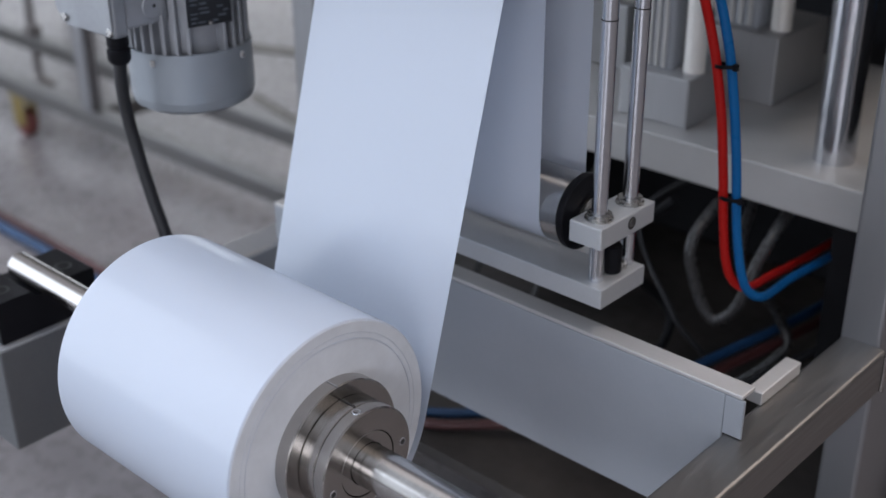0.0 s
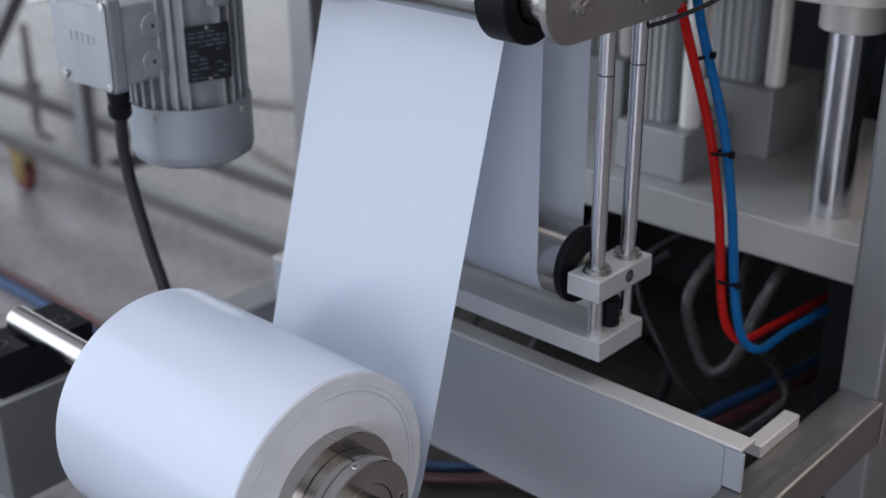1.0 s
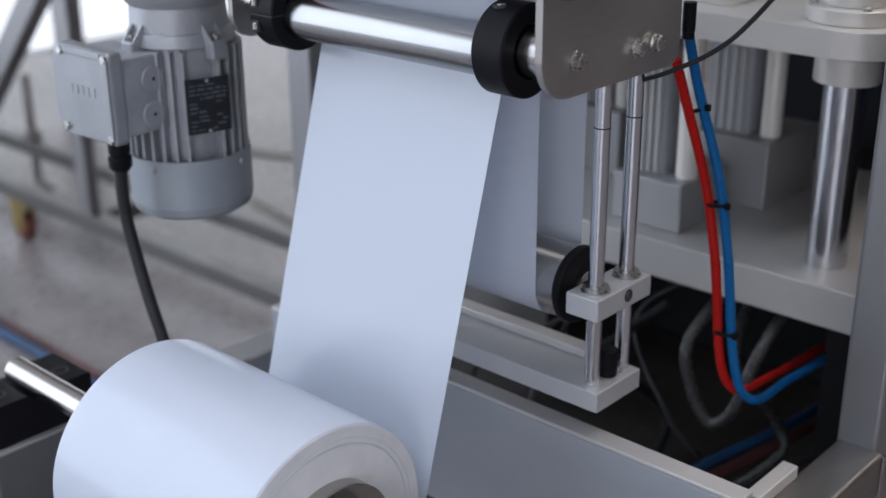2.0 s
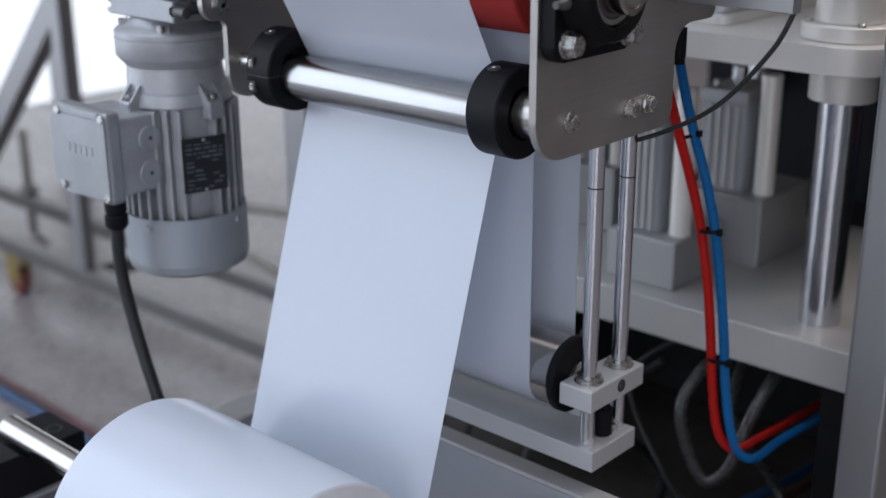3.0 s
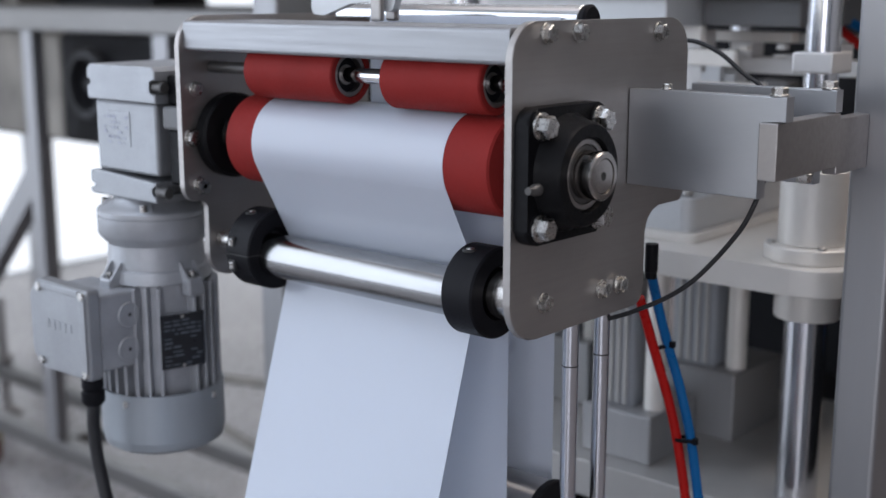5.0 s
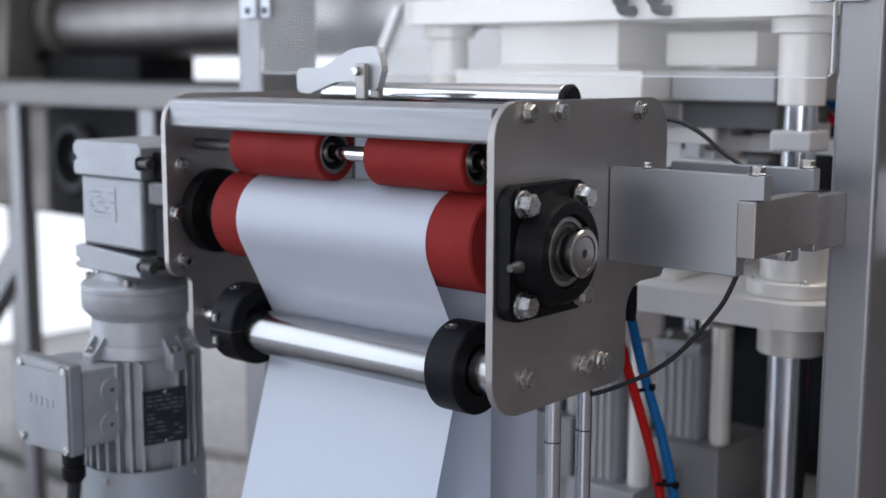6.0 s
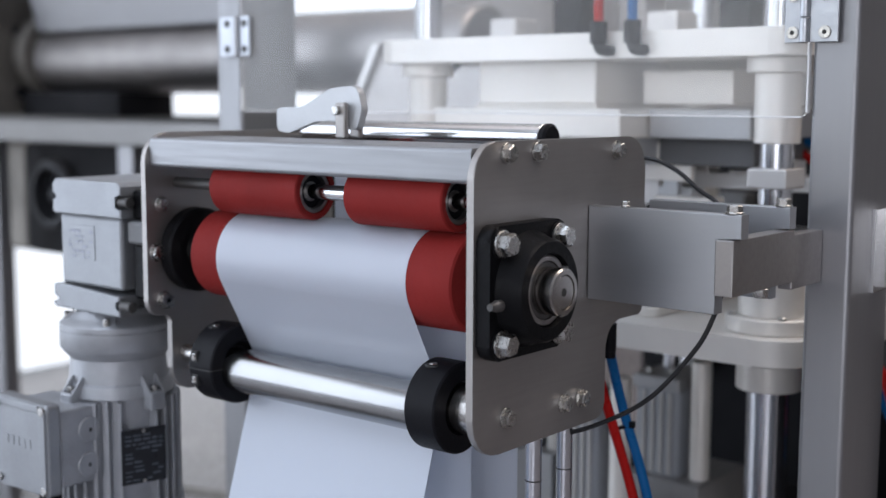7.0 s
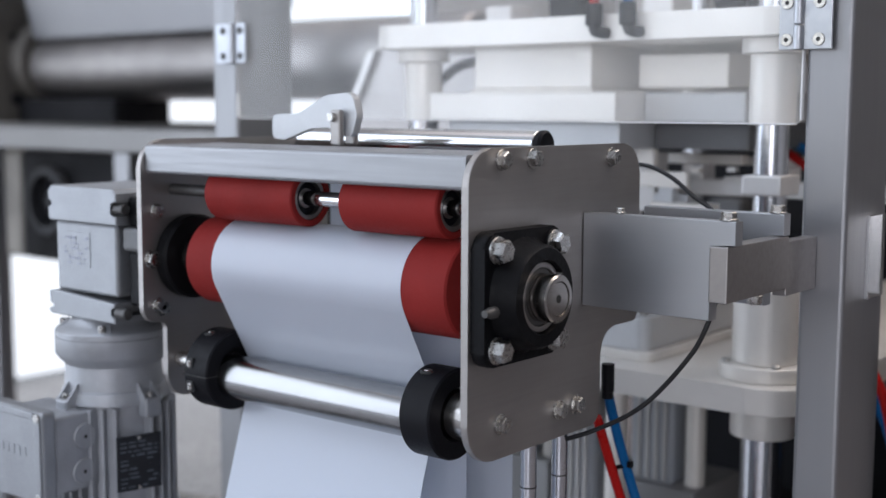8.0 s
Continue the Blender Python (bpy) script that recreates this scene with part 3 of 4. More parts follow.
loop = part("loop", sheet(XL, XR, [(DY - DR, 1.0), (DY - DR, 0.9), (DY - DR, 0.78)] + arc(DY, DZ, DR, 180, 360, 28) + [(DY + DR, 0.78), (DY + DR, 1.075)]), PAPER, dancer, "loop of white paper round the roller")
for y in (0.061, 0.1045):
    rod_ob = solo("guide_rod", rod("z", (-0.025, y, 0), 0.615, 0.884, 0.0065, 28), ROD, "polished steel dancer guide rod", "guide rod", "dancer guide rods")
    part("groove", ring("z", (-0.025, y, 0), 0.8365, 0.8375, 0.0060, 0.0068, 28, 0.0001), SCREW_DARK, rod_ob)
basebar = thing("stop_bar", (-0.18, 0.08, 0.597), "grey aluminium bar under the dancer with rubber stops", "base bar")
part("bar", box(-0.36, -0.010, 0.0480, 0.1112, 0.5970, 0.6150, 0.001), ALU_MATT, basebar)
part("rim", box(-0.36, -0.036, 0.0940, 0.1100, 0.6152, 0.6230, 0.001), ALU, basebar)
part("rubber_stop", rod("z", (-0.025, 0.083, 0), 0.6152, 0.640, 0.0085, 28, 0.001), BLACK, basebar, "black rubber stop")
part("nut", rod("z", (-0.022, 0.094, 0), 0.6152, 0.621, 0.005, 6), BOLT, basebar)

# ---- arm that carries the unit ----
arm = thing("support_arm", (0.06, 0.14, 0.98), "brushed steel double-plate arm between feed unit and machine post", "support arm")
part("front_plate", slab("y", 0.095, 0.107, [(0.0004, 0.9800), (0.1095, 0.9792), (0.1095, 1.0352), (0.1285, 1.0352), (0.1285, 1.0528), (0.0004, 1.0528)], 0.0006), STEEL_ARM, arm)
part("rear_plate", slab("y", 0.188, 0.200, [(0.0004, 0.9800), (0.1095, 0.9792), (0.1095, 1.0352), (0.1240, 1.0352), (0.1240, 1.0520), (0.0004, 1.0520)], 0.0006), STEEL_ARM, arm)
part("clamp_bar", box(0.1105, 0.1250, 0.0905, 0.1960, 0.9936, 1.0345, 0.0008), STEEL_DULL, arm, "sawn and milled clamp bar")
part("clamp_link", box(0.1120, 0.1235, 0.1965, 0.2545, 0.9870, 1.0300, 0.0008), STEEL_DULL, arm)
hex_bolt("z", (0.120, 0.101, 1.0530), 1, 0.010, 0.005, arm)
hex_bolt("z", (0.116, 0.194, 1.0522), 1, 0.010, 0.005, arm)
hex_bolt("z", (0.030, 0.101, 1.0530), 1, 0.006, 0.003, arm)
hex_bolt("z", (0.119, 0.150, 0.9936), -1, 0.010, 0.006, arm)

# ---- machine frame ----
frame_post = thing("frame_post", (0.126, 0.30, 0), "upright brushed stainless square tube of the machine frame", "post")
part("tube", slab("z", 0.0, 2.2, rounded([(0.1090, 0.255, 0.004), (0.1470, 0.255, 0.004), (0.1470, 0.345, 0.004), (0.1090, 0.345, 0.004)], 4)), STEEL_Z, frame_post)
rail = thing("frame_rail", (0.13, -0.2, 0.487), "brushed stainless square tube rail of the machine frame", "rail")
part("tube", slab("y", -1.4, 0.2548, rounded([(0.1105, 0.487, 0.004), (0.1535, 0.487, 0.004), (0.1535, 0.530, 0.004), (0.1105, 0.530, 0.004)], 4)), RAIL_STEEL, rail)
part("weld_bead", tube([(0.1545, 0.2535, 0.49 + 0.005 * k) for k in range(9)], 0.002), TURNED, rail)
panel = thing("cross_panel", (-0.2, 0.06, 0.434), "grey painted sheet metal cross member with a pale top edge", "cross member")
part("face", box(-0.425, 0.1100, 0.0500, 0.0530, 0.4340, 0.5660, 0.0008), GREY_SHEET, panel)
part("face", box(0.1102, 0.1270, 0.0502, 0.0528, 0.5306, 0.5658, 0.0006), GREY_SHEET, panel)
part("top_edge", box(-0.425, 0.1250, 0.0500, 0.0700, 0.5664, 0.5700, 0.0008), ALU, panel)
part("end_bracket", box(0.1005, 0.1148, 0.1040, 0.1700, 0.5304, 0.5420, 0.001), ALU, panel)
hinge = thing("door_hinge", (0.105, 0.25, 1.1805), "stainless door hinge with countersunk screws", "hinge")
for x0, x1 in ((0.0880, 0.1030), (0.1090, 0.1320)):
    leaf = part("leaf", box(x0, x1, 0.2475, 0.2505, 1.1805, 1.2425, 0.0005), HINGE, hinge)
    for z in (1.1885, 1.2180):
        part("screw", rod("y", ((x0 + x1) / 2 + (0.001 if x0 > 0.1 else -0.001), 0, z), 0.2462, 0.2476, 0.0052, 24, 0.0004), BOLT, leaf)
        part("socket", rod("y", ((x0 + x1) / 2 + (0.001 if x0 > 0.1 else -0.001), 0, z), 0.2460, 0.24615, 0.0020, 6, 0.00005), SCREW_DARK, leaf)
for z0, z1 in ((1.1805, 1.2000), (1.2007, 1.2200), (1.2207, 1.2425)):
    part("knuckle", rod("z", (0.1048, 0.2470, 0), z0, z1, 0.0042, 20), HINGE, hinge)

# ---- gear motor ----
MX, MY = -0.4585, -0.0115
motor = thing("gear_motor", (MX, MY, 0.70), "grey gear motor hanging beside the feed unit", "gear motor")
gb = part("gearbox", box(-0.4935, -0.4005, -0.047, 0.050, 0.9617, 1.0272, 0.003), CAST_LIGHT, motor, "pale cast aluminium worm gearbox")
HEAD = [(-0.493, 1.060), (-0.498, 1.055), (-0.498, 1.0468), (-0.4905, 1.0468), (-0.4905, 1.0405), (-0.498, 1.0405), (-0.498, 1.0300), (-0.4955, 1.0275), (-0.394, 1.0275), (-0.394, 1.0360), (-0.4035, 1.0360), (-0.4035, 1.0480), (-0.394, 1.0480), (-0.394, 1.0560), (-0.399, 1.060)]
part("gearbox_head", slab("y", -0.052, 0.056, HEAD, 0.0015), CAST_LIGHT, gb)
FOOT = [(-0.5035, 0.9600), (-0.5035, 0.9490), (-0.4955, 0.9490), (-0.4955, 0.9435), (-0.5045, 0.9435), (-0.5045, 0.9395), (-0.5000, 0.9378), (-0.4020, 0.9378), (-0.4020, 0.9440), (-0.4090, 0.9440), (-0.4090, 0.9520), (-0.4020, 0.9520), (-0.4020, 0.9565), (-0.4935, 0.9614)]
part("gearbox_foot", slab("y", -0.050, 0.054, FOOT, 0.0015), CAST_LIGHT, gb)
part("output_flange", box(-0.3935, -0.3665, -0.040, 0.045, 0.955, 1.005, 0.003), BLACK_CAST, gb)
part("flange_web", box(-0.3935, -0.3665, -0.046, 0.045, 1.0052, 1.0260, 0.003), GREY_DARK, gb)
part("output_flange", box(-0.3935, -0.3665, -0.040, 0.045, 1.0262, 1.0530, 0.003), BLACK_CAST, gb)
for z in (0.948, 1.042):
    part("flange_nut", rod("x", (0, -0.0455, z), -0.4030, -0.388, 0.0052, 14), DARK_STEEL, gb)
part("rating_label", box(-0.482, -0.440, -0.0476, -0.0471, 0.986, 1.018), CAST_LIGHT, gb, "worn silver label on the gearbox")
worn = random.Random(8)
for k in range(6):
    x0 = -0.480
    while x0 < -0.447:
        w = worn.uniform(0.002, 0.008)
        if worn.random() < 0.6:
            part("label_mark", box(x0, x0 + w, -0.0479, -0.0477, 0.9880 + 0.0046 * k, 0.9892 + 0.0046 * k + 0.0015 * worn.random()), PRINT_DARK, gb)
        x0 += w + worn.uniform(0.001, 0.004)
bell = part("bell", lathe("z", (MX, MY, 0), [(0.9375, 0), (0.9375, 0.036), (0.9320, 0.0400), (0.9285, 0.0440), (0.9265, 0.0515), (0.9245, 0.0535), (0.9205, 0.0535), (0.9200, 0.0525), (0.9190, 0.0525), (0.9185, 0.0535), (0.9030, 0.0535), (0.9000, 0.0515), (0.8935, 0.0458), (0.8925, 0.0446), (0.8705, 0.0462), (0.8690, 0.0480), (0.8580, 0.0505), (0.8580, 0)], 72), CAST, motor, "stepped cast motor flange")
for d in (42, 132, 222, 312):
    bm = slab("y", -0.0016, 0.0016, [(0.0395, 0.9278), (0.0505, 0.9268), (0.0395, 0.9368)])
    bmesh.ops.transform(bm, matrix=pose(MX, MY, 0, 0, 0, d + 8), verts=bm.verts)
    part("rib", bm, CAST, bell)
    bm = rod("z", (0.0470, 0, 0), 0.9262, 0.9335, 0.0034, 12)
    bmesh.ops.transform(bm, matrix=pose(MX, MY, 0, 0, 0, d), verts=bm.verts)
    part("flange_screw", bm, BOLT, bell)
body = part("motor_body", rod("z", (MX, MY, 0), 0.746, 0.8585, 0.0465, 64, 0.002), CAST, motor)
for k in range(30):
    a = 2 * math.pi * k / 30
    d = math.degrees(a) % 360
    if 327 < d < 363:
        continue
    bm = box(0.0450, 0.0570, -0.0017, 0.0017, 0.7470, 0.8560, 0.0010)
    bmesh.ops.transform(bm, matrix=pose(MX, MY, 0, 0, 0, d), verts=bm.verts)
    part("cooling_fin", bm, CAST, body)
part("fan_cover", lathe("z", (MX, MY, 0), [(0.7530, 0.0560), (0.7530, 0.0590), (0.7060, 0.0590), (0.6980, 0.0570), (0.6935, 0.0500), (0.6920, 0)], 72), FAN_GREY, motor, "smooth grey fan cover")
for d in (18, 108, 198, 288):
    a = radians(d)
    part("cover_screw", rod("z", (MX + 0.0584 * math.cos(a), MY + 0.0584 * math.sin(a), 0), 0.7415, 0.7475, 0.0030, 14), BOLT, motor)
for d in (0, 90, 180, 270):
    bm = box(0.0465, 0.0600, -0.0085, 0.0085, 0.846, 0.8640, 0.002)
    for y in (-0.0075, 0.0075):
        slab("y", y - 0.001, y + 0.001, [(0.0455, 0.8630), (0.0585, 0.8630), (0.0470, 0.8775), (0.0455, 0.8775)], 0, bm)
    bmesh.ops.transform(bm, matrix=pose(MX, MY, 0, 0, 0, d), verts=bm.verts)
    lug = part("lug", bm, CAST, motor)
    bm = rod("z", (0.0535, 0, 0), 0.864, 0.8695, 0.0036, 12)
    bmesh.ops.transform(bm, matrix=pose(MX, MY, 0, 0, 0, d), verts=bm.verts)
    part("lug_screw", bm, BOLT, lug)
# nameplate on a flat of the body
def turned(bm, d):
    bmesh.ops.transform(bm, matrix=pose(MX, MY, 0, 0, 0, d), verts=bm.verts)
    return bm
ND = 345
part("name_pad", turned(box(0.046, 0.0565, -0.0195, 0.0195, 0.781, 0.8300, 0.001), ND), CAST, motor)
plate = part("nameplate", turned(box(0.0566, 0.0574, -0.0215, 0.0215, 0.7795, 0.8315, 0.0003), ND), PLATE_BLACK, motor, "black printed motor nameplate")
rnd = random.Random(3)
for k in range(11):
    y0 = -0.018
    while y0 < 0.015:
        w = rnd.uniform(0.003, 0.010)
        if rnd.random() < 0.7:
            part("print_bar", turned(box(0.05745, 0.0576, y0, min(0.0185, y0 + w), 0.7825 + k * 0.0042, 0.7836 + k * 0.0042 + 0.0008 * rnd.random()), ND), PRINT, plate)
        y0 += w + 0.002
for y, z in ((0.0, 0.8290), (0.0, 0.7815)):
    part("rivet", turned(rod("x", (0, y, z), 0.0574, 0.0584, 0.0018, 12), ND), BOLT, plate)
# terminal box
neck = part("terminal_base", box(-0.510, -0.431, -0.0968, -0.050, 0.784, 0.856, 0.003), CAST, motor)
for y, z in ((-0.067, 0.801), (-0.0655, 0.8335)):
    part("blind_plug", rod("x", (0, y, z), -0.4312, -0.4292, 0.0122, 32, 0.0008), CAST, neck)
    part("plug_dimple", rod("x", (0, y, z), -0.4293, -0.4289, 0.0018, 12, 0.0001), SCREW_DARK, neck)
LID = rounded([(-0.521, 0.793, 0.003), (-0.521, 0.848, 0.004), (-0.508, 0.8640, 0.004), (-0.4275, 0.8640, 0.005), (-0.4275, 0.7790, 0.005), (-0.507, 0.7790, 0.004)], 4)
lid = part("terminal_lid", slab("y", -0.1110, -0.0972, LID, 0.0022), CAST_LIGHT, motor, "pale cast terminal box lid with cut corners")
# raised rims along two edges of the lid
part("lid_rim", box(-0.4385, -0.4295, -0.1132, -0.1108, 0.786, 0.857, 0.001), CAST_LIGHT, lid)
part("lid_rim", box(-0.5000, -0.4400, -0.1128, -0.1108, 0.8560, 0.8625, 0.0008), CAST_LIGHT, lid)
for k in range(5):
    part("cast_mark", box(-0.496 + 0.009 * k, -0.4905 + 0.009 * k, -0.1115, -0.1108, 0.8205 - 0.001 * (k % 2), 0.8285, 0.0002), CAST_LIGHT, lid)
for x, z in ((-0.5045, 0.8570), (-0.4345, 0.8580), (-0.4345, 0.7850), (-0.5060, 0.7860)):
    part("lid_screw", rod("y", (x, 0, z), -0.1140, -0.1105, 0.0040, 16), BOLT, lid)
part("cable_gland", lathe("z", (-0.4425, -0.1005, 0), [(0.7788, 0), (0.7788, 0.0100), (0.7700, 0.0100), (0.7690, 0.0092), (0.7670, 0.0092), (0.7660, 0.0108), (0.7570, 0.0108), (0.7530, 0.0080), (0.7520, 0)], 16), BLACK, motor, "black plastic cable gland")
solo("motor_cable", tube([(-0.4425, -0.1005, 0.756), (-0.4455, -0.100, 0.7317), (-0.4448, -0.098, 0.6983), (-0.4352, -0.096, 0.6545), (-0.425, -0.095, 0.6221), (-0.4143, -0.094, 0.5926), (-0.400, -0.093, 0.548), (-0.384, -0.09, 0.44), (-0.37, -0.06, 0.3), (-0.35, 0.0, 0.007)], 0.0060), RUBBER, "thick black motor cable hanging to the floor", "cable")

# ---- air hoses and cables ----
STEEL_MID = material("mill_finish_stainless", (0.225, 0.22, 0.215), 0.44, 1.0, 0.10, 7, (0.3, 1, 1), 300, (0.03, 1, 1), 0.10)
# brown patches are floor stains; the low tone holds the table's shade
SHADE_TRAY = material("stained_brown_shaded_tray", (0.040, 0.034, 0.030), 0.55, 0.0, 0.45, 9, (1, 1, 1), 60, (1, 1, 1), 0.15)
# dim copies of the hose colours; the shade they lie in is included
SHADED_BLUE = material("shaded_blue_hose", (0.012, 0.055, 0.14), 0.5, 0.0, 0.2, 12)
SHADED_RED = material("shaded_red_hose", (0.07, 0.022, 0.022), 0.5, 0.0, 0.2, 12)
# lighter, warmer copy of ALU; strong light on the press is in its colour
ALU_BRIGHT = material("bright_milled_aluminium", (0.86, 0.825, 0.775), 0.42, 0.25, 0.05, 12, (1, 1, 1), 260, (0.1, 1, 1), 0.06)
CABLE_GREY = material("grey_cable_sheath", (0.035, 0.037, 0.042), 0.5, 0.0, 0.1, 20)
red = solo("air_hose", tube([(-0.034, 0.17, 0.8991), (-0.0327, 0.18, 0.8762), (-0.0282, 0.188, 0.8487), (-0.0229, 0.194, 0.8236), (-0.0169, 0.198, 0.7987), (-0.0098, 0.2, 0.769), (-0.0004, 0.2, 0.7244), (0.0055, 0.2, 0.6833), (0.0086, 0.2, 0.657)], 0.0043), HOSE_RED, "red plastic air hose hanging behind the feed unit", "air hose")
solo("air_hose", tube([(0.0044, 0.2, 0.691), (0.0073, 0.2, 0.6675), (0.0122, 0.2, 0.6251), (0.0181, 0.200, 0.5934), (0.0245, 0.205, 0.5745), (0.0300, 0.222, 0.5630), (0.0177, 0.290, 0.5431), (0.0107, 0.370, 0.5280), (0.0081, 0.440, 0.5200), (0.0062, 0.500, 0.5121), (0.004, 0.70, 0.49)], 0.0042), HOSE_RED, "red plastic air hose bending away under the press table", "air hose")
blue = solo("air_hose", tube([(-0.0210, 0.165, 0.9260), (-0.0229, 0.172, 0.9150), (-0.025, 0.183, 0.8959), (-0.0236, 0.19, 0.8758), (-0.0188, 0.197, 0.8485), (-0.0117, 0.2, 0.8244), (-0.0045, 0.201, 0.8005), (0.0027, 0.202, 0.7713), (0.0111, 0.202, 0.7267), (0.0171, 0.202, 0.6859), (0.0202, 0.202, 0.6598)], 0.0043), HOSE_BLUE, "blue plastic air hose hanging behind the feed unit", "air hose")
solo("air_hose", tube([(0.0159, 0.202, 0.6936), (0.0189, 0.202, 0.6702), (0.0239, 0.202, 0.6281), (0.0313, 0.202, 0.5923), (0.0375, 0.208, 0.5690), (0.0431, 0.230, 0.5550), (0.0334, 0.300, 0.5416), (0.0301, 0.380, 0.5307), (0.0243, 0.460, 0.5179), (0.018, 0.70, 0.490)], 0.0042), HOSE_BLUE, "blue plastic air hose bending away under the press table", "air hose")
part("fitting", lathe("z", (-0.0214, 0.166, 0), [(0.9185, 0), (0.9185, 0.0050), (0.9240, 0.0050), (0.9245, 0.0055), (0.9480, 0.0055), (0.9480, 0)], 18), BLACK, blue, "black push-in fitting")


def cable_tie(x, y, z, tilt):
    bm = bmesh.new()
    n = 22
    rings = []
    for k in range(n):
        a = 2 * math.pi * k / n
        cx, cy = 0.0112 * math.cos(a), 0.0062 * math.sin(a)
        rings.append([bm.verts.new((x + cx * s, y + cy * s, z + tilt * cx + dz)) for s, dz in ((0.93, -0.0016), (1.06, -0.0016), (1.06, 0.0016), (0.93, 0.0016))])
    for k in range(n):
        p, q = rings[k], rings[(k + 1) % n]
        for i in range(4):
            bm.faces.new((p[i], p[(i + 1) % 4], q[(i + 1) % 4], q[i]))
    box(x + 0.0095, x + 0.0140, y - 0.0055, y - 0.001, z - 0.0028 + 0.011 * tilt, z + 0.0028 + 0.011 * tilt, 0.0006, bm)
    return solo("cable_tie", bm, BLACK, "black cable tie round both air hoses", "cable tie", "hose cable ties")


hose_ties = [cable_tie(*p) for p in ((-0.0262, 0.197, 0.8512, 0.45), (-0.0026, 0.201, 0.7712, 0.12), (0.0152, 0.201, 0.6548, 0.05))]
solo("sensor_cable", tube([(-0.020, 0.105, 0.8665), (0.0, 0.108, 0.875), (0.028, 0.110, 0.890), (0.050, 0.111, 0.906), (0.068, 0.112, 0.925), (0.083, 0.113, 0.944), (0.092, 0.114, 0.958), (0.099, 0.118, 0.978), (0.095, 0.145, 1.005), (0.072, 0.210, 1.030), (0.046, 0.219, 1.050), (0.0306, 0.220, 1.0588), (0.0062, 0.220, 1.0759), (-0.0214, 0.220, 1.0846), (-0.06, 0.220, 1.080), (-0.10, 0.22, 1.05)], 0.0019), RUBBER, "thin black sensor cable curving up behind the arm", "cable")
solo("air_hose", tube([(-0.090, 0.420, 0.570), (-0.0800, 0.340, 0.5640), (-0.0763, 0.300, 0.5414), (-0.0668, 0.300, 0.4997), (-0.0482, 0.300, 0.4707), (-0.0321, 0.300, 0.4736), (-0.0178, 0.302, 0.4951), (-0.0088, 0.315, 0.5391), (-0.0089, 0.350, 0.5650), (-0.020, 0.42, 0.575)], 0.0062), CLEAR_HOSE, "clear grey hose looping under the press table", "air hose")
for mat, dx, dz in ((SHADED_BLUE, 0.0, 0.0), (SHADED_RED, 0.016, -0.004)):
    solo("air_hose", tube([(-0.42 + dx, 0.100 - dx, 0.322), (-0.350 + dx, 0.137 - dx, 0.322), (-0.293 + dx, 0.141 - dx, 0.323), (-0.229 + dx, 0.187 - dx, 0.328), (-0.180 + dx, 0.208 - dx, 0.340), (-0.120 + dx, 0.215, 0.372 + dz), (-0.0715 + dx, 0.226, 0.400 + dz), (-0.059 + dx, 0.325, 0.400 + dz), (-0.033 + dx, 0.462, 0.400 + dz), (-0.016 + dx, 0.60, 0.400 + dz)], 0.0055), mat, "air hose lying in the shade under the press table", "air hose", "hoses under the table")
for k in range(7):
    r2 = random.Random(20 + k)
    P = [(-0.35 + 0.075 * k + r2.uniform(-0.03, 0.03), 0.33 + r2.uniform(0, 0.12), 0.58 - 0.07 * i + r2.uniform(-0.02, 0.02)) for i in range(4)]
    P.append((P[-1][0] + r2.uniform(-0.1, 0.1), 0.36, 0.30))
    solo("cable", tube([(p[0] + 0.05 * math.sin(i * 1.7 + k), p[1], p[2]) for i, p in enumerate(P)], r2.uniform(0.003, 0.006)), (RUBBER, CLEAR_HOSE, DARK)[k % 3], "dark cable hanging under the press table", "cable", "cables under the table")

# ---- frame, left side ----
post_l = thing("frame_post", (-0.60, 0.30, 0), "upright brushed stainless square tube of the machine frame", "post")
part("tube", slab("z", 0.0, 2.2, rounded([(-0.620, 0.255, 0.004), (-0.577, 0.255, 0.004), (-0.577, 0.345, 0.004), (-0.620, 0.345, 0.004)], 4)), STEEL_PALE, post_l)
hinge_l = thing("door_hinge", (-0.575, 0.25, 1.183), "stainless door hinge on the far frame post, dark screws", "hinge")
for x0, x1 in ((-0.605, -0.580), (-0.572, -0.555)):
    leaf = part("leaf", box(x0, x1, 0.2475, 0.2505, 1.183, 1.228, 0.0005), HINGE, hinge_l)
    for z in (1.191, 1.220):
        part("screw", rod("y", ((x0 + x1) / 2, 0, z), 0.2462, 0.2476, 0.0042, 20, 0.0004), DARK_STEEL, leaf)
part("knuckle", rod("z", (-0.576, 0.2470, 0), 1.183, 1.228, 0.0042, 20), HINGE, hinge_l)
rail_l = thing("frame_rail", (-0.45, -0.2, 0.487), "brushed stainless square tube rail of the machine frame", "rail")
part("tube", slab("y", -0.130, 0.2548, rounded([(-0.454, 0.487, 0.004), (-0.412, 0.487, 0.004), (-0.412, 0.530, 0.004), (-0.454, 0.530, 0.004)], 4)), STEEL_X, rail_l)
part("strut", box(-0.5765, -0.4545, 0.21, 0.2545, 0.488, 0.529, 0.002), STEEL_DULL, rail_l)
door = thing("guard_door", (-0.236, 0.254, 1.1215), "clear polycarbonate guard door with polished edges", "guard door")
pane = part("pane", slab("y", 0.2515, 0.2565, rounded([(-0.5725, 1.1215, 0.002), (-0.5725, 1.75, 0.002), (0.1060, 1.75, 0.002), (0.1060, 1.1215, 0.004)], 4)), GLASS, door)
pane.visible_shadow = False
part("edge_strip", box(0.1062, 0.1078, 0.2515, 0.2565, 1.1240, 1.1800, 0.0003), HALL_WHITE, door, "milky polished pane edge")
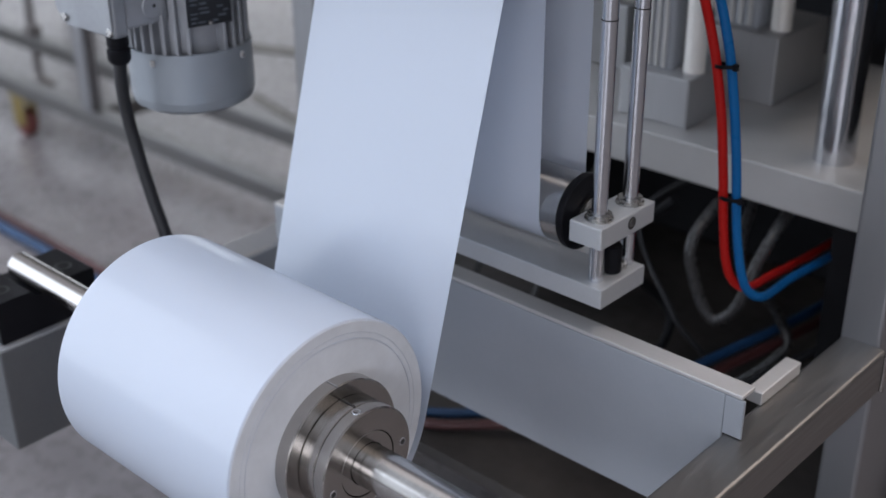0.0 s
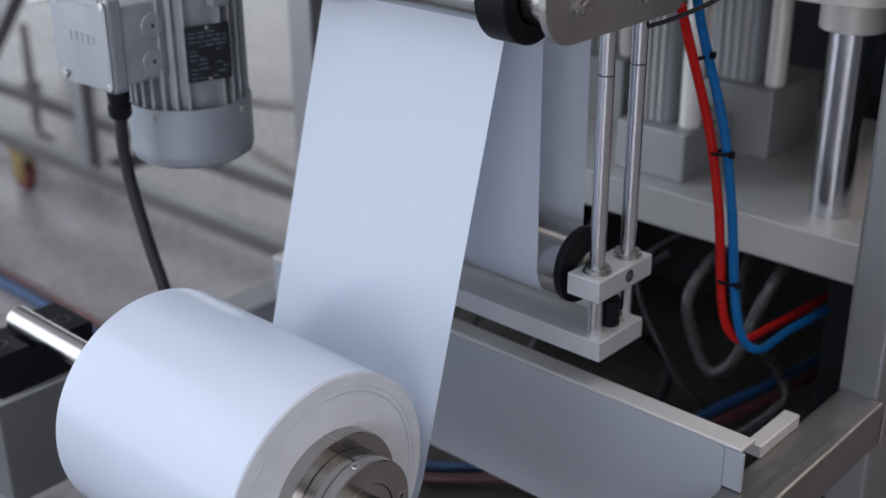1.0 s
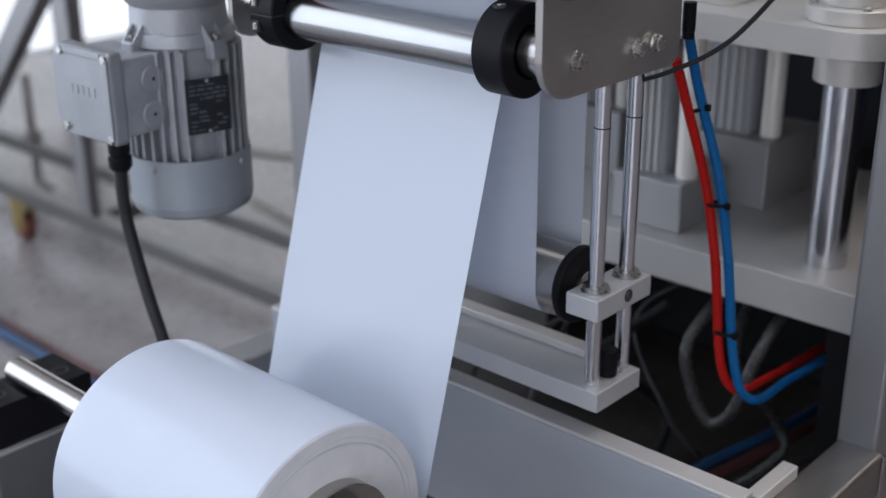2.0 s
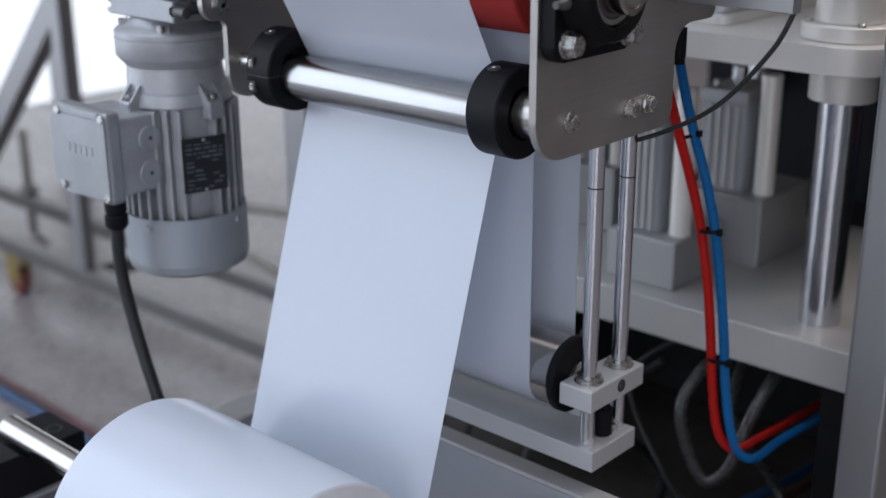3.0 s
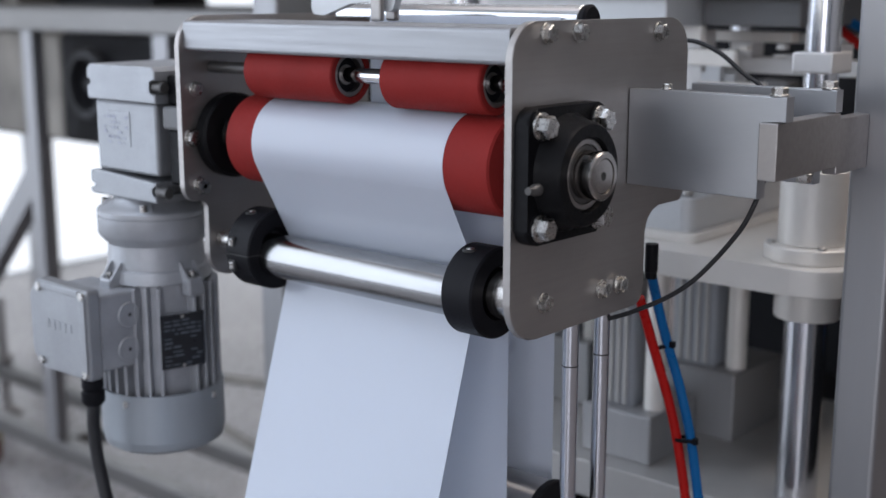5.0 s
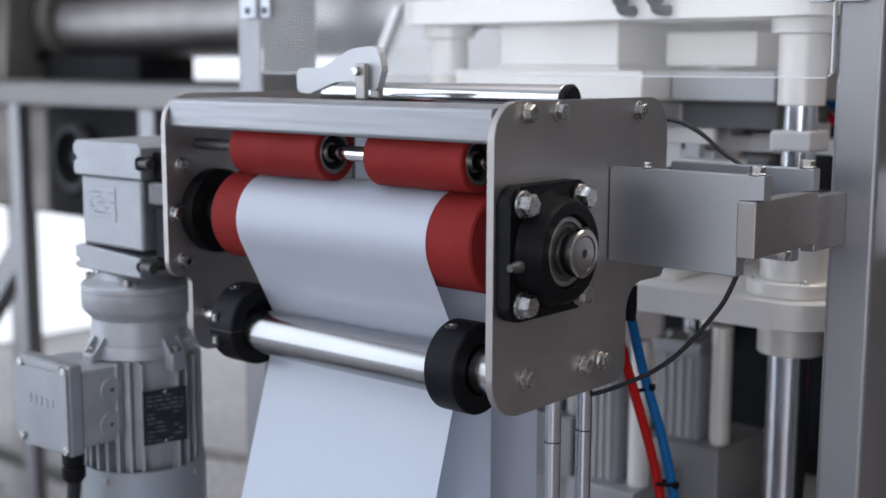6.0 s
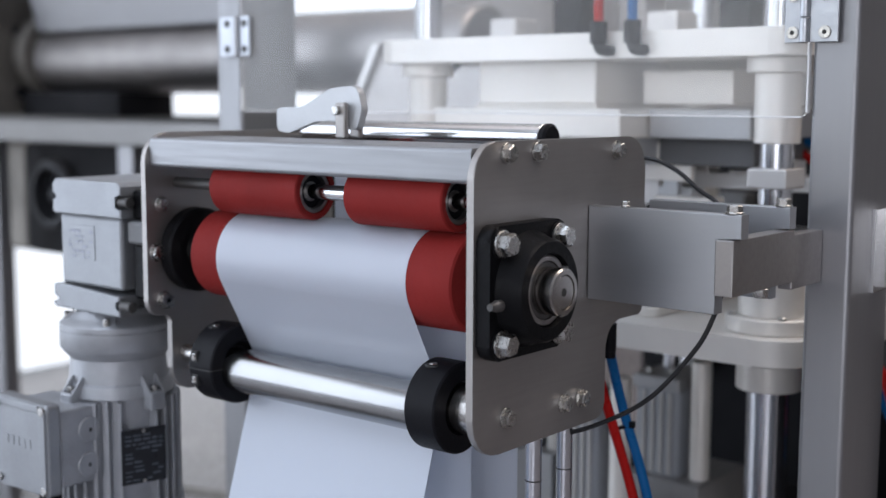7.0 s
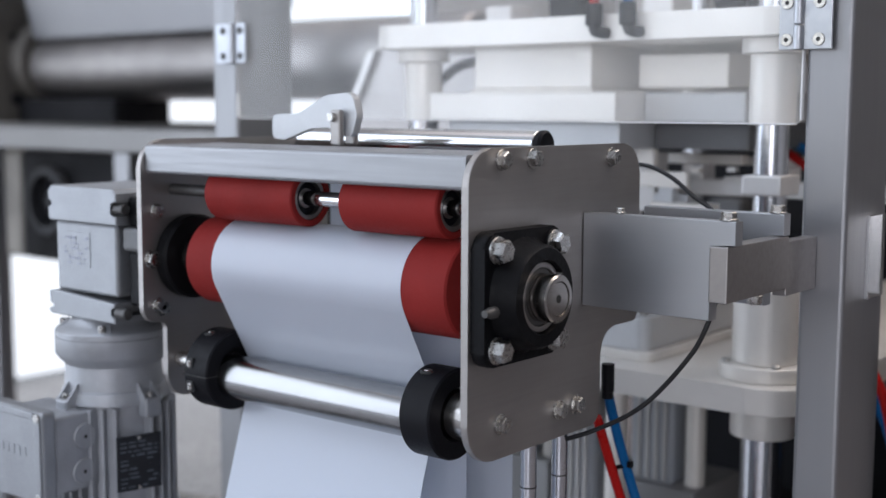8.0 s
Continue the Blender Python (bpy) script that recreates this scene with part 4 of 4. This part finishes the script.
part("edge_strip", box(-0.5700, 0.1025, 0.2515, 0.2565, 1.1200, 1.1212, 0.0003), HALL_WHITE, door)
part("edge_strip", box(-0.5745, -0.5727, 0.2515, 0.2565, 1.1215, 1.1490, 0.0003), HALL_WHITE, door)
hinge_b = thing("door_hinge", (0.18, 0.25, 0.985), "stainless hinge of the side guard door", "hinge")
part("leaf", box(0.1468, 0.1505, 0.300, 0.335, 0.975, 1.045, 0.0005), CHROME, hinge_b)
part("leaf", box(0.1535, 0.1900, 0.336, 0.339, 0.975, 1.045, 0.0005), CHROME, hinge_b)

# ---- press ----
# plate and table share one aluminium; the table's darker tone holds platen shade
ALU_PLATEN = material("machined_press_plate", (0.70, 0.675, 0.635), 0.44, 0.25, 0.06, 12, (1, 1, 1), 260, (0.1, 1, 1), 0.06)
ALU_TABLE = material("shaded_machined_aluminium", (0.50, 0.49, 0.475), 0.48, 0.3, 0.08, 9, (1, 1, 1), 260, (0.1, 1, 1), 0.06)
table = thing("press_table", (-0.3, 0.8, 0.586), "thick pale machined base plate of the press", "base plate")
part("slab", box(-0.72, 0.1050, 0.347, 0.715, 0.586, 0.628, 0.002), ALU_TABLE, table)
for x in (-0.66, 0.06):
    for y in (0.42, 0.66):
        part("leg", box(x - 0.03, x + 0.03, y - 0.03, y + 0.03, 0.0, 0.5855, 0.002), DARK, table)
# made-up rear base, near-black so it sinks into the dark gap
rear_base = thing("rear_base_plate", (-0.3, 1.0, 0), "made-up near-black base plate under the rear press columns", "base plate")
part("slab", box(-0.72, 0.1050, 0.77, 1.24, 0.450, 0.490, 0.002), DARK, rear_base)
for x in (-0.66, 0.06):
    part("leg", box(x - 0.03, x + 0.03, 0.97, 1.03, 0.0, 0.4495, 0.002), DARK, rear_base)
# made-up cabinet; its near-black sheets darken the space under the press
cab = thing("shade_cabinet", (-0.3, 1.0, 0), "made-up near-black cabinet that stands for the shade under the press", "cabinet")
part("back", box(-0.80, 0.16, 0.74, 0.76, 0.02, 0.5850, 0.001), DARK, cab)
part("tray", box(-0.80, 0.16, 0.10, 0.735, 0.30, 0.315, 0.001), SHADE_TRAY, cab)
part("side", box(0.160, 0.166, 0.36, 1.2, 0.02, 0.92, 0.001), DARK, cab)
# made-up wall; its near-black colour holds the dark gaps behind the press
rear = thing("rear_shade_wall", (-0.1, 1.3, 0), "near-black wall and fittings standing in for the darkness behind the press", "cabinet")
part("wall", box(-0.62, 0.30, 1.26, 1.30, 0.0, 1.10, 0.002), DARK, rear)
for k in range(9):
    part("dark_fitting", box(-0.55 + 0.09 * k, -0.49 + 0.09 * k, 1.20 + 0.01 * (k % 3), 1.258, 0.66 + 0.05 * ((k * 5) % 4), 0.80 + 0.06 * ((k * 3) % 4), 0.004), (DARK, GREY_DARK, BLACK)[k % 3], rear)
COLS = ((0.014, 0.405), (-0.420, 0.405), (0.014, 1.08), (-0.420, 1.08))
for x, y in COLS:
    solo("guide_column", lathe("z", (x, y, 0), [(0.6282 if y < 0.7 else 0.4902, 0), (0.6282 if y < 0.7 else 0.4902, 0.0205), (0.898, 0.0205), (0.900, 0.0162), (1.75, 0.0162), (1.75, 0)], 40), ROD, "polished steel press guide column", "guide column", "press guide columns")
solo("column_clamp", box(-0.0060, 0.0340, 0.383, 0.428, 1.0505, 1.0700, 0.002), ALU, "split aluminium clamp collar round the press column", "clamp collar")


def cylinder_unit(x0, x1, y0, y1, z1, rod_x, label):
    """a profile air cylinder on a block, with its guide rod beside it, standing on the press table"""
    ob = thing("air_cylinder", ((x0 + x1) / 2, (y0 + y1) / 2, 0.628), label, "air cylinder", "air cylinders on the press table")
    part("base_block", box(x0, x1, y0, y1, 0.6282, z1, 0.002), ALU_DULL, ob)
    bx1, by0, by1, z2 = rod_x - 0.022, y0 + 0.018, y1 - 0.025, 0.805
    part("barrel", slab("z", z1 + 0.0003, z2, rounded([(x0 + 0.006, by0, 0.006), (bx1, by0, 0.006), (bx1, by1, 0.006), (x0 + 0.006, by1, 0.006)], 4)), GREY_SHEET, ob)
    w = bx1 - x0 - 0.006
    for k in (0.22, 0.42, 0.62, 0.82):
        part("rib", box(x0 + 0.006 + w * k - 0.0025, x0 + 0.006 + w * k + 0.0025, by0 - 0.003, by0 - 0.0002, z1 + 0.002, z2 - 0.002, 0.0008), ALU_TABLE, ob)
    part("head", box(x0 + 0.004, bx1 + 0.002, by0 - 0.004, by1 + 0.002, z2 + 0.0003, z2 + 0.016, 0.002), ALU_DULL, ob)
    for k in (0.25, 0.75):
        part("tie_rod", rod("z", (x0 + 0.006 + w * k, by0 + 0.008, 0), z2 + 0.0165, z2 + 0.024, 0.005, 6), BOLT, ob)
    part("guide_rod", rod("z", (rod_x, by0 + 0.012, 0), z1 + 0.0003, 0.842, 0.0115, 28), ALU_BRIGHT, ob, "pale guide rod")
    part("piston_rod", rod("z", ((x0 + bx1) / 2, (by0 + by1) / 2, 0), z2 + 0.0165, 0.842, 0.009, 20), ROD, ob)
    return ob


cylinder_unit(-0.205, -0.107, 0.498, 0.616, 0.706, -0.121, "pale block with a ribbed air cylinder")
cylinder_unit(-0.225, -0.139, 0.375, 0.472, 0.682, -0.152, "pale block with a ribbed air cylinder behind the guide rods")
cylinder_unit(-0.400, -0.302, 0.498, 0.616, 0.706, -0.316, "pale air cylinder behind the paper loop")


def make_platen():
    ob = thing("lower_platen", (-0.25, 0.75, 0.847), "pale machined moving press plate on guide bushes", "press plate")
    part("plate", slab("z", 0.8470, 0.8730, rounded([(-0.475, 0.345, 0.05), (0.072, 0.345, 0.05), (0.072, 1.16, 0.05), (-0.475, 1.16, 0.05)]), 0.001), ALU_PLATEN, ob)
    for x, y in COLS:
        part("bush", ring("z", (x, y, 0), 0.8150, 0.8468, 0.0208, 0.0315, 40, 0.001), ALU_PLATEN, ob)
        part("flange", ring("z", (x, y, 0), 0.8732, 0.8880, 0.0208, 0.044, 48, 0.001), ALU_PLATEN, ob)
        part("bush", ring("z", (x, y, 0), 0.8882, 0.9600, 0.0208, 0.0315, 40, 0.001), ALU_PLATEN, ob)
        for a in (40, 130, 220, 310):
            part("screw", rod("z", (x + 0.038 * math.cos(radians(a)), y + 0.038 * math.sin(radians(a)), 0), 0.8880, 0.8915, 0.0042, 14), BOLT, ob)
    part("tool_base", slab("z", 0.8732, 0.8830, rounded([(-0.42, 0.385, 0.012), (-0.103, 0.385, 0.012), (-0.103, 0.95, 0.012), (-0.42, 0.95, 0.012)], 4), 0.001), ALU_PLATEN, ob)
    part("tool_block", slab("z", 0.8832, 0.9180, rounded([(-0.41, 0.392, 0.012), (-0.110, 0.392, 0.012), (-0.110, 0.94, 0.012), (-0.41, 0.94, 0.012)], 4), 0.001), ALU_MATT, ob)
    for x, y in ((-0.125, 0.410), (-0.150, 0.410), (-0.125, 0.50), (-0.14, 0.45)):
        part("screw", rod("z", (x, y, 0), 0.9181, 0.9240, 0.006, 16), BOLT, ob)
    part("tool_rail", box(-0.39, -0.120, 0.52, 0.54, 0.9182, 0.9420, 0.001), ALU_PLATEN, ob)
    return ob


def make_upper():
    ob = thing("upper_platen", (-0.25, 0.75, 1.12), "pale machined upper press plate with heater boxes below it", "press plate")
    part("plate", slab("z", 1.2000, 1.2260, rounded([(-0.462, 0.355, 0.03), (0.055, 0.355, 0.03), (0.055, 1.16, 0.03), (-0.462, 1.16, 0.03)], 5), 0.001), ALU_BRIGHT, ob)
    for x, y in COLS:
        part("bush", ring("z", (x, y, 0), 1.1850, 1.1998, 0.0165, 0.0300, 40, 0.001), ALU_BRIGHT, ob)
        part("bush", ring("z", (x, y, 0), 1.1180, 1.1848, 0.0165, 0.0220, 40, 0.001), ALU_BRIGHT, ob)
    part("heater_box", box(-0.345, -0.190, 0.405, 0.56, 1.1540, 1.1998, 0.002), ALU_BRIGHT, ob)
    part("heater_box", box(-0.165, -0.060, 0.46, 0.60, 1.1540, 1.1900, 0.002), ALU_BRIGHT, ob)
    part("heater_flange", box(-0.348, -0.187, 0.402, 0.563, 1.1500, 1.1538, 0.001), ALU_BRIGHT, ob)
    part("carrier", box(-0.395, -0.148, 0.385, 0.95, 1.1190, 1.1498, 0.002), ALU_BRIGHT, ob)
    part("carrier", box(-0.146, -0.030, 0.44, 0.95, 1.1190, 1.1498, 0.002), ALU_MATT, ob)
    part("tool", box(-0.380, -0.152, 0.40, 0.95, 1.0900, 1.1188, 0.002), ALU_MATT, ob)
    part("tool", box(-0.150, -0.040, 0.47, 0.95, 1.0900, 1.1188, 0.002), GREY_DARK, ob)
    for x, mat in ((-0.150, HOSE_RED), (-0.1115, HOSE_BLUE)):
        part("hose", tube([(x, 0.345, 1.232), (x, 0.345, 1.26), (x + 0.004, 0.350, 1.31), (x + 0.01, 0.38, 1.40)], 0.0050), mat, ob)
        part("fitting", rod("z", (x, 0.345, 0), 1.2140, 1.2360, 0.0085, 20, 0.001), BLACK, ob, "black push-in elbow fitting")
        part("fitting", tube([(x, 0.345, 1.2150), (x + 0.002, 0.345, 1.2095), (x + 0.007, 0.347, 1.2075), (x + 0.009, 0.3548, 1.2075)], 0.0058), BLACK, ob, "black push-in elbow fitting")
    for k in range(6):
        part("pipe_piece", box(-0.44 + 0.075 * k, -0.40 + 0.075 * k, 0.55 + 0.03 * (k % 3), 0.60 + 0.03 * (k % 3), 1.2262, 1.26 + 0.03 * ((k * 2) % 3), 0.003), (ALU, DARK, STEEL)[k % 3], ob)
    return ob


lower_platen = make_platen()
upper_platen = make_upper()
solo("heater_cable", tube([(-0.345, 0.42, 1.186), (-0.358, 0.42, 1.185), (-0.383, 0.42, 1.179), (-0.412, 0.42, 1.160), (-0.434, 0.42, 1.140), (-0.447, 0.42, 1.120), (-0.455, 0.42, 1.08), (-0.455, 0.43, 1.02)], 0.0055), CABLE_GREY, "grey heater cable drooping from the press", "cable")
for mat, pts in ((HOSE_BLUE, ((-0.075, 0.60, 1.110), (-0.058, 0.60, 1.1004), (-0.0379, 0.60, 1.0902), (0.0, 0.60, 1.070))), (HOSE_RED, ((-0.075, 0.60, 1.090), (-0.0575, 0.60, 1.0859), (-0.0372, 0.60, 1.0727), (0.0, 0.61, 1.045))), (HOSE_RED, ((0.076, 0.50, 0.95), (0.0806, 0.50, 0.8814), (0.0898, 0.50, 0.8654), (0.1012, 0.50, 0.8383), (0.115, 0.50, 0.78))), (HOSE_BLUE, ((0.076, 0.51, 0.92), (0.080, 0.51, 0.860), (0.090, 0.51, 0.835), (0.103, 0.51, 0.805), (0.115, 0.51, 0.75)))):
    solo("air_hose", tube(pts, 0.005), mat, "short plastic air hose of the press", "air hose", "press air hoses")
# chain rails between the platens
chain = thing("chain_rail", (-0.25, 0.5, 1.03), "pale aluminium rail that carries the paper through the press", "rail")
part("rail", box(-0.30, 0.16, 0.52, 0.55, 1.0390, 1.0560, 0.001), ALU, chain)
part("rail", box(-0.30, 0.16, 0.60, 0.62, 1.0690, 1.0790, 0.001), ALU, chain)
for k in range(5):
    part("clip", box(-0.19 + 0.05 * k, -0.165 + 0.05 * k, 0.515, 0.545, 1.0562, 1.0600 + 0.012 * (k % 2), 0.001), ALU, chain)
part("bracket", box(-0.185, -0.160, 0.49, 0.52, 1.0200, 1.0850, 0.001), ALU, chain)
part("bracket", box(-0.160, -0.120, 0.49, 0.5195, 1.0150, 1.0400, 0.001), ALU_MATT, chain)
part("bracket", box(-0.1724, -0.1509, 0.470, 0.482, 1.0715, 1.0894, 0.001), ALU_BRIGHT, chain)
part("rail", box(-0.1978, -0.0886, 0.555, 0.575, 1.0705, 1.0823, 0.001), ALU_BRIGHT, chain)
part("bracket", box(-0.1736, -0.1150, 0.478, 0.488, 1.0476, 1.0650, 0.001), ALU_BRIGHT, chain)
part("bracket", box(-0.1497, -0.1319, 0.480, 0.492, 1.0299, 1.0479, 0.001), ALU_MATT, chain)
part("foot_plate", box(-0.1541, -0.0863, 0.470, 0.500, 1.0253, 1.0315, 0.001), ALU_BRIGHT, chain)
part("clip", box(-0.1218, -0.1121, 0.500, 0.512, 1.0635, 1.0684, 0.001), ALU_BRIGHT, chain)
part("clip", box(-0.0791, -0.0698, 0.500, 0.512, 1.0656, 1.0711, 0.001), ALU, chain)
guard = thing("steel_guard", (-0.6, 0.603, 1.10), "angled sheet steel guard behind the press", "guard plate")
part("sheet", slab("y", 0.600, 0.606, [(-0.738, 1.09), (-0.672, 1.2125), (-0.480, 1.2125), (-0.480, 1.09)], 0.001), STEEL_DULL, guard)
# the fold catches light; that brightness is put into paler aluminium
part("folded_edge", slab("y", 0.592, 0.5995, [(-0.745, 1.09), (-0.680, 1.2125), (-0.666, 1.2125), (-0.731, 1.09)], 0.001), ALU, guard)
part("foot", box(-0.72, -0.48, 0.600, 0.640, 0.0, 1.0898, 0.002), STEEL_DULL, guard)
solo("steel_post", box(-1.30, -1.212, 0.90, 0.922, 0.0, 2.4, 0.004), STEEL_PALE, "wide stainless post behind the guard door", "post")

# ---- low frame and drum machine behind, far side ----
for y in (0.70, 0.92):
    lr = thing("low_rail", (-2.3, y + 0.02, 0.105), "stainless rail of a low frame near the floor", "rail", "low frame rails")
    part("tube", box(-3.66, -0.754, y, y + 0.04, 0.105, 0.145, 0.003), STEEL_MID, lr)
    part("end_cap", box(-0.7535, -0.750, y + 0.001, y + 0.039, 0.106, 0.144, 0.001), BLACK, lr)
WEATHERED = material("weathered_brown_steel", (0.20, 0.185, 0.165), 0.5, 0.7, 0.35, 6)
FAN_DARK = material("dark_fan_shroud", (0.035, 0.036, 0.04), 0.5, 0.2, 0.2, 20)
WHEEL_RED = material("dusty_red_wheel", (0.14, 0.035, 0.028), 0.55, 0.0, 0.25, 30)
BRASS = material("yellow_passivated_steel", (0.30, 0.22, 0.07), 0.45, 0.5, 0.2, 30)
for x in (-3.3, -2.18, -0.95):
    cst = thing("caster", (x, 0.72, 0), "caster with a dusty red wheel and yellow passivated fork", "caster", "casters")
    part("wheel", rod("y", (x, 0, 0.034), 0.706, 0.734, 0.034, 28, 0.005), WHEEL_RED, cst)
    part("fork", box(x - 0.024, x + 0.024, 0.701, 0.705, 0.030, 0.096, 0.001), BRASS, cst)
    part("fork", box(x - 0.024, x + 0.024, 0.735, 0.739, 0.030, 0.096, 0.001), BRASS, cst)
    part("top_plate", box(x - 0.035, x + 0.035, 0.70, 0.74, 0.0962, 0.1048, 0.001), BRASS, cst)
stand = thing("drum_stand", (-1.8, 0.75, 0), "stainless tube stand of the drum machine", "stand")
part("cross_piece", box(-1.888, -1.848, 0.7402, 0.9198, 0.106, 0.1440, 0.002), STEEL_MID, stand)
part("upright", box(-1.888, -1.848, 0.702, 0.732, 0.1454, 1.047, 0.003), STEEL_Z, stand)
part("hanger", box(-1.432, -1.385, 0.702, 0.732, 0.815, 1.047, 0.003), STEEL_Z, stand)
part("upright", box(-3.11, -3.02, 1.40, 1.46, 0.0, 1.047, 0.003), STEEL_Z, stand)
part("top_beam", box(-2.6, -1.05, 0.70, 0.76, 1.0472, 1.0920, 0.003), STEEL_MID, stand)
part("top_beam", box(-3.2, -1.05, 1.40, 1.46, 1.0472, 1.0920, 0.003), STEEL_MID, stand)
part("side_panel", box(-3.20, -1.90, 0.80, 1.10, 0.803, 1.04, 0.01), WEATHERED, stand, "weathered steel side panel")
part("motor_box", box(-1.899, -1.17, 0.80, 1.10, 0.803, 1.04, 0.01), DARK, stand, "dark motor housing under the drum")
fan = part("fan", ring("y", (-1.775, 0, 0.934), 0.775, 0.799, 0.056, 0.074, 40, 0.006), FAN_DARK, stand, "grey fan shroud ring")
part("fan_hub", rod("y", (-1.775, 0, 0.934), 0.785, 0.799, 0.016, 24, 0.003), FAN_DARK, fan)
brace = slab("y", 0.71, 0.75, [(-2.52, 0.1455), (-2.44, 0.1455), (-1.8885, 0.70), (-1.8885, 0.78)])
part("brace", brace, STEEL_Z, stand)
drum = thing("steel_drum", (-1.6, 1.1, 1.092), "large horizontal stainless steel drum on the stand", "drum")
part("shell", rod("x", (0, 1.10, 1.228), -2.20, -0.86, 0.081, 64, 0.006), STEEL_DULL, drum)
part("gear_case", box(-3.65, -2.345, 0.88, 1.50, 1.0925, 1.95, 0.01), WEATHERED, drum, "dull steel gear case at the drum end")
part("end_plate", slab("x", -2.34, -2.26, rounded([(0.92, 1.0925, 0.01), (0.95, 1.40, 0.05), (1.15, 1.46, 0.05), (1.30, 1.0925, 0.01)]), 0.002), WEATHERED, drum)
part("end_ring", ring("x", (0, 1.10, 1.240), -2.255, -2.202, 0.03, 0.105, 48, 0.003), WEATHERED, drum)
for y, z in ((1.02, 1.30), (1.02, 1.15), (1.18, 1.30)):
    part("screw", rod("x", (0, y, z), -2.262, -2.245, 0.014, 12), BLACK, drum)
part("hopper", slab("x", -2.19, -1.45, [(1.03, 1.296), (1.17, 1.296), (1.42, 1.95), (0.88, 1.95)], 0.002), STEEL_Z, drum, "sheet steel hopper over the drum")
part("cradle", box(-2.25, -1.86, 1.02, 1.18, 1.0925, 1.150, 0.003), DARK, drum)
part("cradle", box(-1.05, -0.95, 1.02, 1.18, 1.0925, 1.152, 0.003), STEEL_DULL, drum)
for x in (-2.49, -1.25):
    ft = thing("levelling_foot", (x, 0.94, 0), "threaded levelling foot through a stainless rail", "levelling foot", "levelling feet")
    part("spindle", rod("z", (x, 0.94, 0), 0.02, 0.325, 0.012, 16), STEEL_DULL, ft)
    part("nut", rod("z", (x, 0.94, 0), 0.146, 0.168, 0.024, 6), STEEL_DULL, ft)
    part("foot", lathe("z", (x, 0.94, 0), [(0.0, 0), (0.0, 0.04), (0.012, 0.04), (0.03, 0.018), (0.03, 0)], 24), STEEL_DULL, ft)
for x0, x1, z0, z1 in ((-1.30, -0.72, 0.40, 0.47), (-1.30, -0.72, 0.30, 0.20)):
    solo("tie_bar", tube([(x0, 0.73, z0), (x1, 0.73, z1)], 0.009, soft=False), WEATHERED, "thin weathered bar of the low frame", "bar", "low frame bars")
for k in range(2):
    solo("floor_hose", tube([(-3.6, 0.43 + 0.026 * k, 0.011), (-2.0, 0.392 + 0.026 * k, 0.011), (-1.5, 0.385 + 0.026 * k, 0.011), (-1.0, 0.36 + 0.026 * k, 0.011), (-0.7, 0.30 + 0.026 * k, 0.011)], 0.010), (SHADED_BLUE, SHADED_RED)[k], "air hose lying on the concrete floor", "air hose", "hoses on the floor")


# ---- what moves ----
def motions():
    d0 = dancer.location.copy()
    lift = [(0, 0), (1.2, 0), (1.3, 0.002), (1.4, 0.007), (1.5, 0.0195), (1.6, 0.0290), (1.7, 0.030), (1.9, 0.030), (2.3, 0.012), (2.6, 0), (4.5, 0), (4.6, 0.002), (4.7, 0.007), (4.8, 0.0195), (4.9, 0.029), (5.0, 0.030), (5.2, 0.030), (5.6, 0.012), (5.9, 0), (7.8, 0), (8.0, 0.006)]
    walk(dancer, [(t, Matrix.Translation(d0 + Vector((0, 0, z)))) for t, z in lift])
    # the feed shaft turns once the dancer is up, and the roll with it
    turn = [(0, 0), (1.55, 0), (1.7, 15), (1.9, 40), (2.1, 62), (2.3, 80), (2.5, 90), (4.85, 90), (5.0, 105), (5.2, 130), (5.4, 152), (5.6, 170), (5.8, 180), (8.0, 180)]
    for ob, ratio, first in ((drive, -1, 90), (roll, 0.39, 0), (shaft, 0.39, 0)):
        centre = Matrix.Translation(ob.location)
        walk(ob, [(t, centre @ Matrix.Rotation(radians(first + ratio * a), 4, "X")) for t, a in turn])
    low = [(0, 0.040), (0.5, 0.040), (0.6, 0.010), (0.7, 0), (2.1, 0), (2.3, 0.040), (3.8, 0.040), (3.9, 0.010), (4.0, 0), (5.4, 0), (5.6, 0.040), (7.1, 0.040), (7.2, 0.003), (7.3, 0), (8.0, 0)]
    # the run of paper from the roll hangs askew, until the feed pulls it straight
    pivot = Matrix.Translation(Vector((XR, p1.x, p1.y)) - web.location)
    edge = Vector((0, p1.x - p0.x, p1.y - p0.y)).normalized()

    def askew(k):
        return pivot @ Matrix.Rotation(radians(1.0 * k), 4, "X") @ Matrix.Rotation(radians(-3.4 * k), 4, edge) @ pivot.inverted()

    walk(lower_strip, [(0, askew(1)), (1.7, askew(1)), (2.0, askew(0.85)), (2.6, askew(0)), (8.0, askew(0))])
    q0 = lower_platen.location.copy()
    walk(lower_platen, [(t, Matrix.Translation(q0 + Vector((0, 0, z)))) for t, z in low])
    # the hoses hang from the lower plate and go with it
    for ob in (red, blue, *hose_ties):
        h0 = ob.location.copy()
        walk(ob, [(t, Matrix.Translation(h0 + Vector((-0.085, 0, 0.72)) * (z - 0.040))) for t, z in low])
    u0 = upper_platen.location.copy()
    walk(upper_platen, [(t, Matrix.Translation(u0 + Vector((0, 0, (0.040 - z) * 0.61 - 0.0245)))) for t, z in low])


motions()
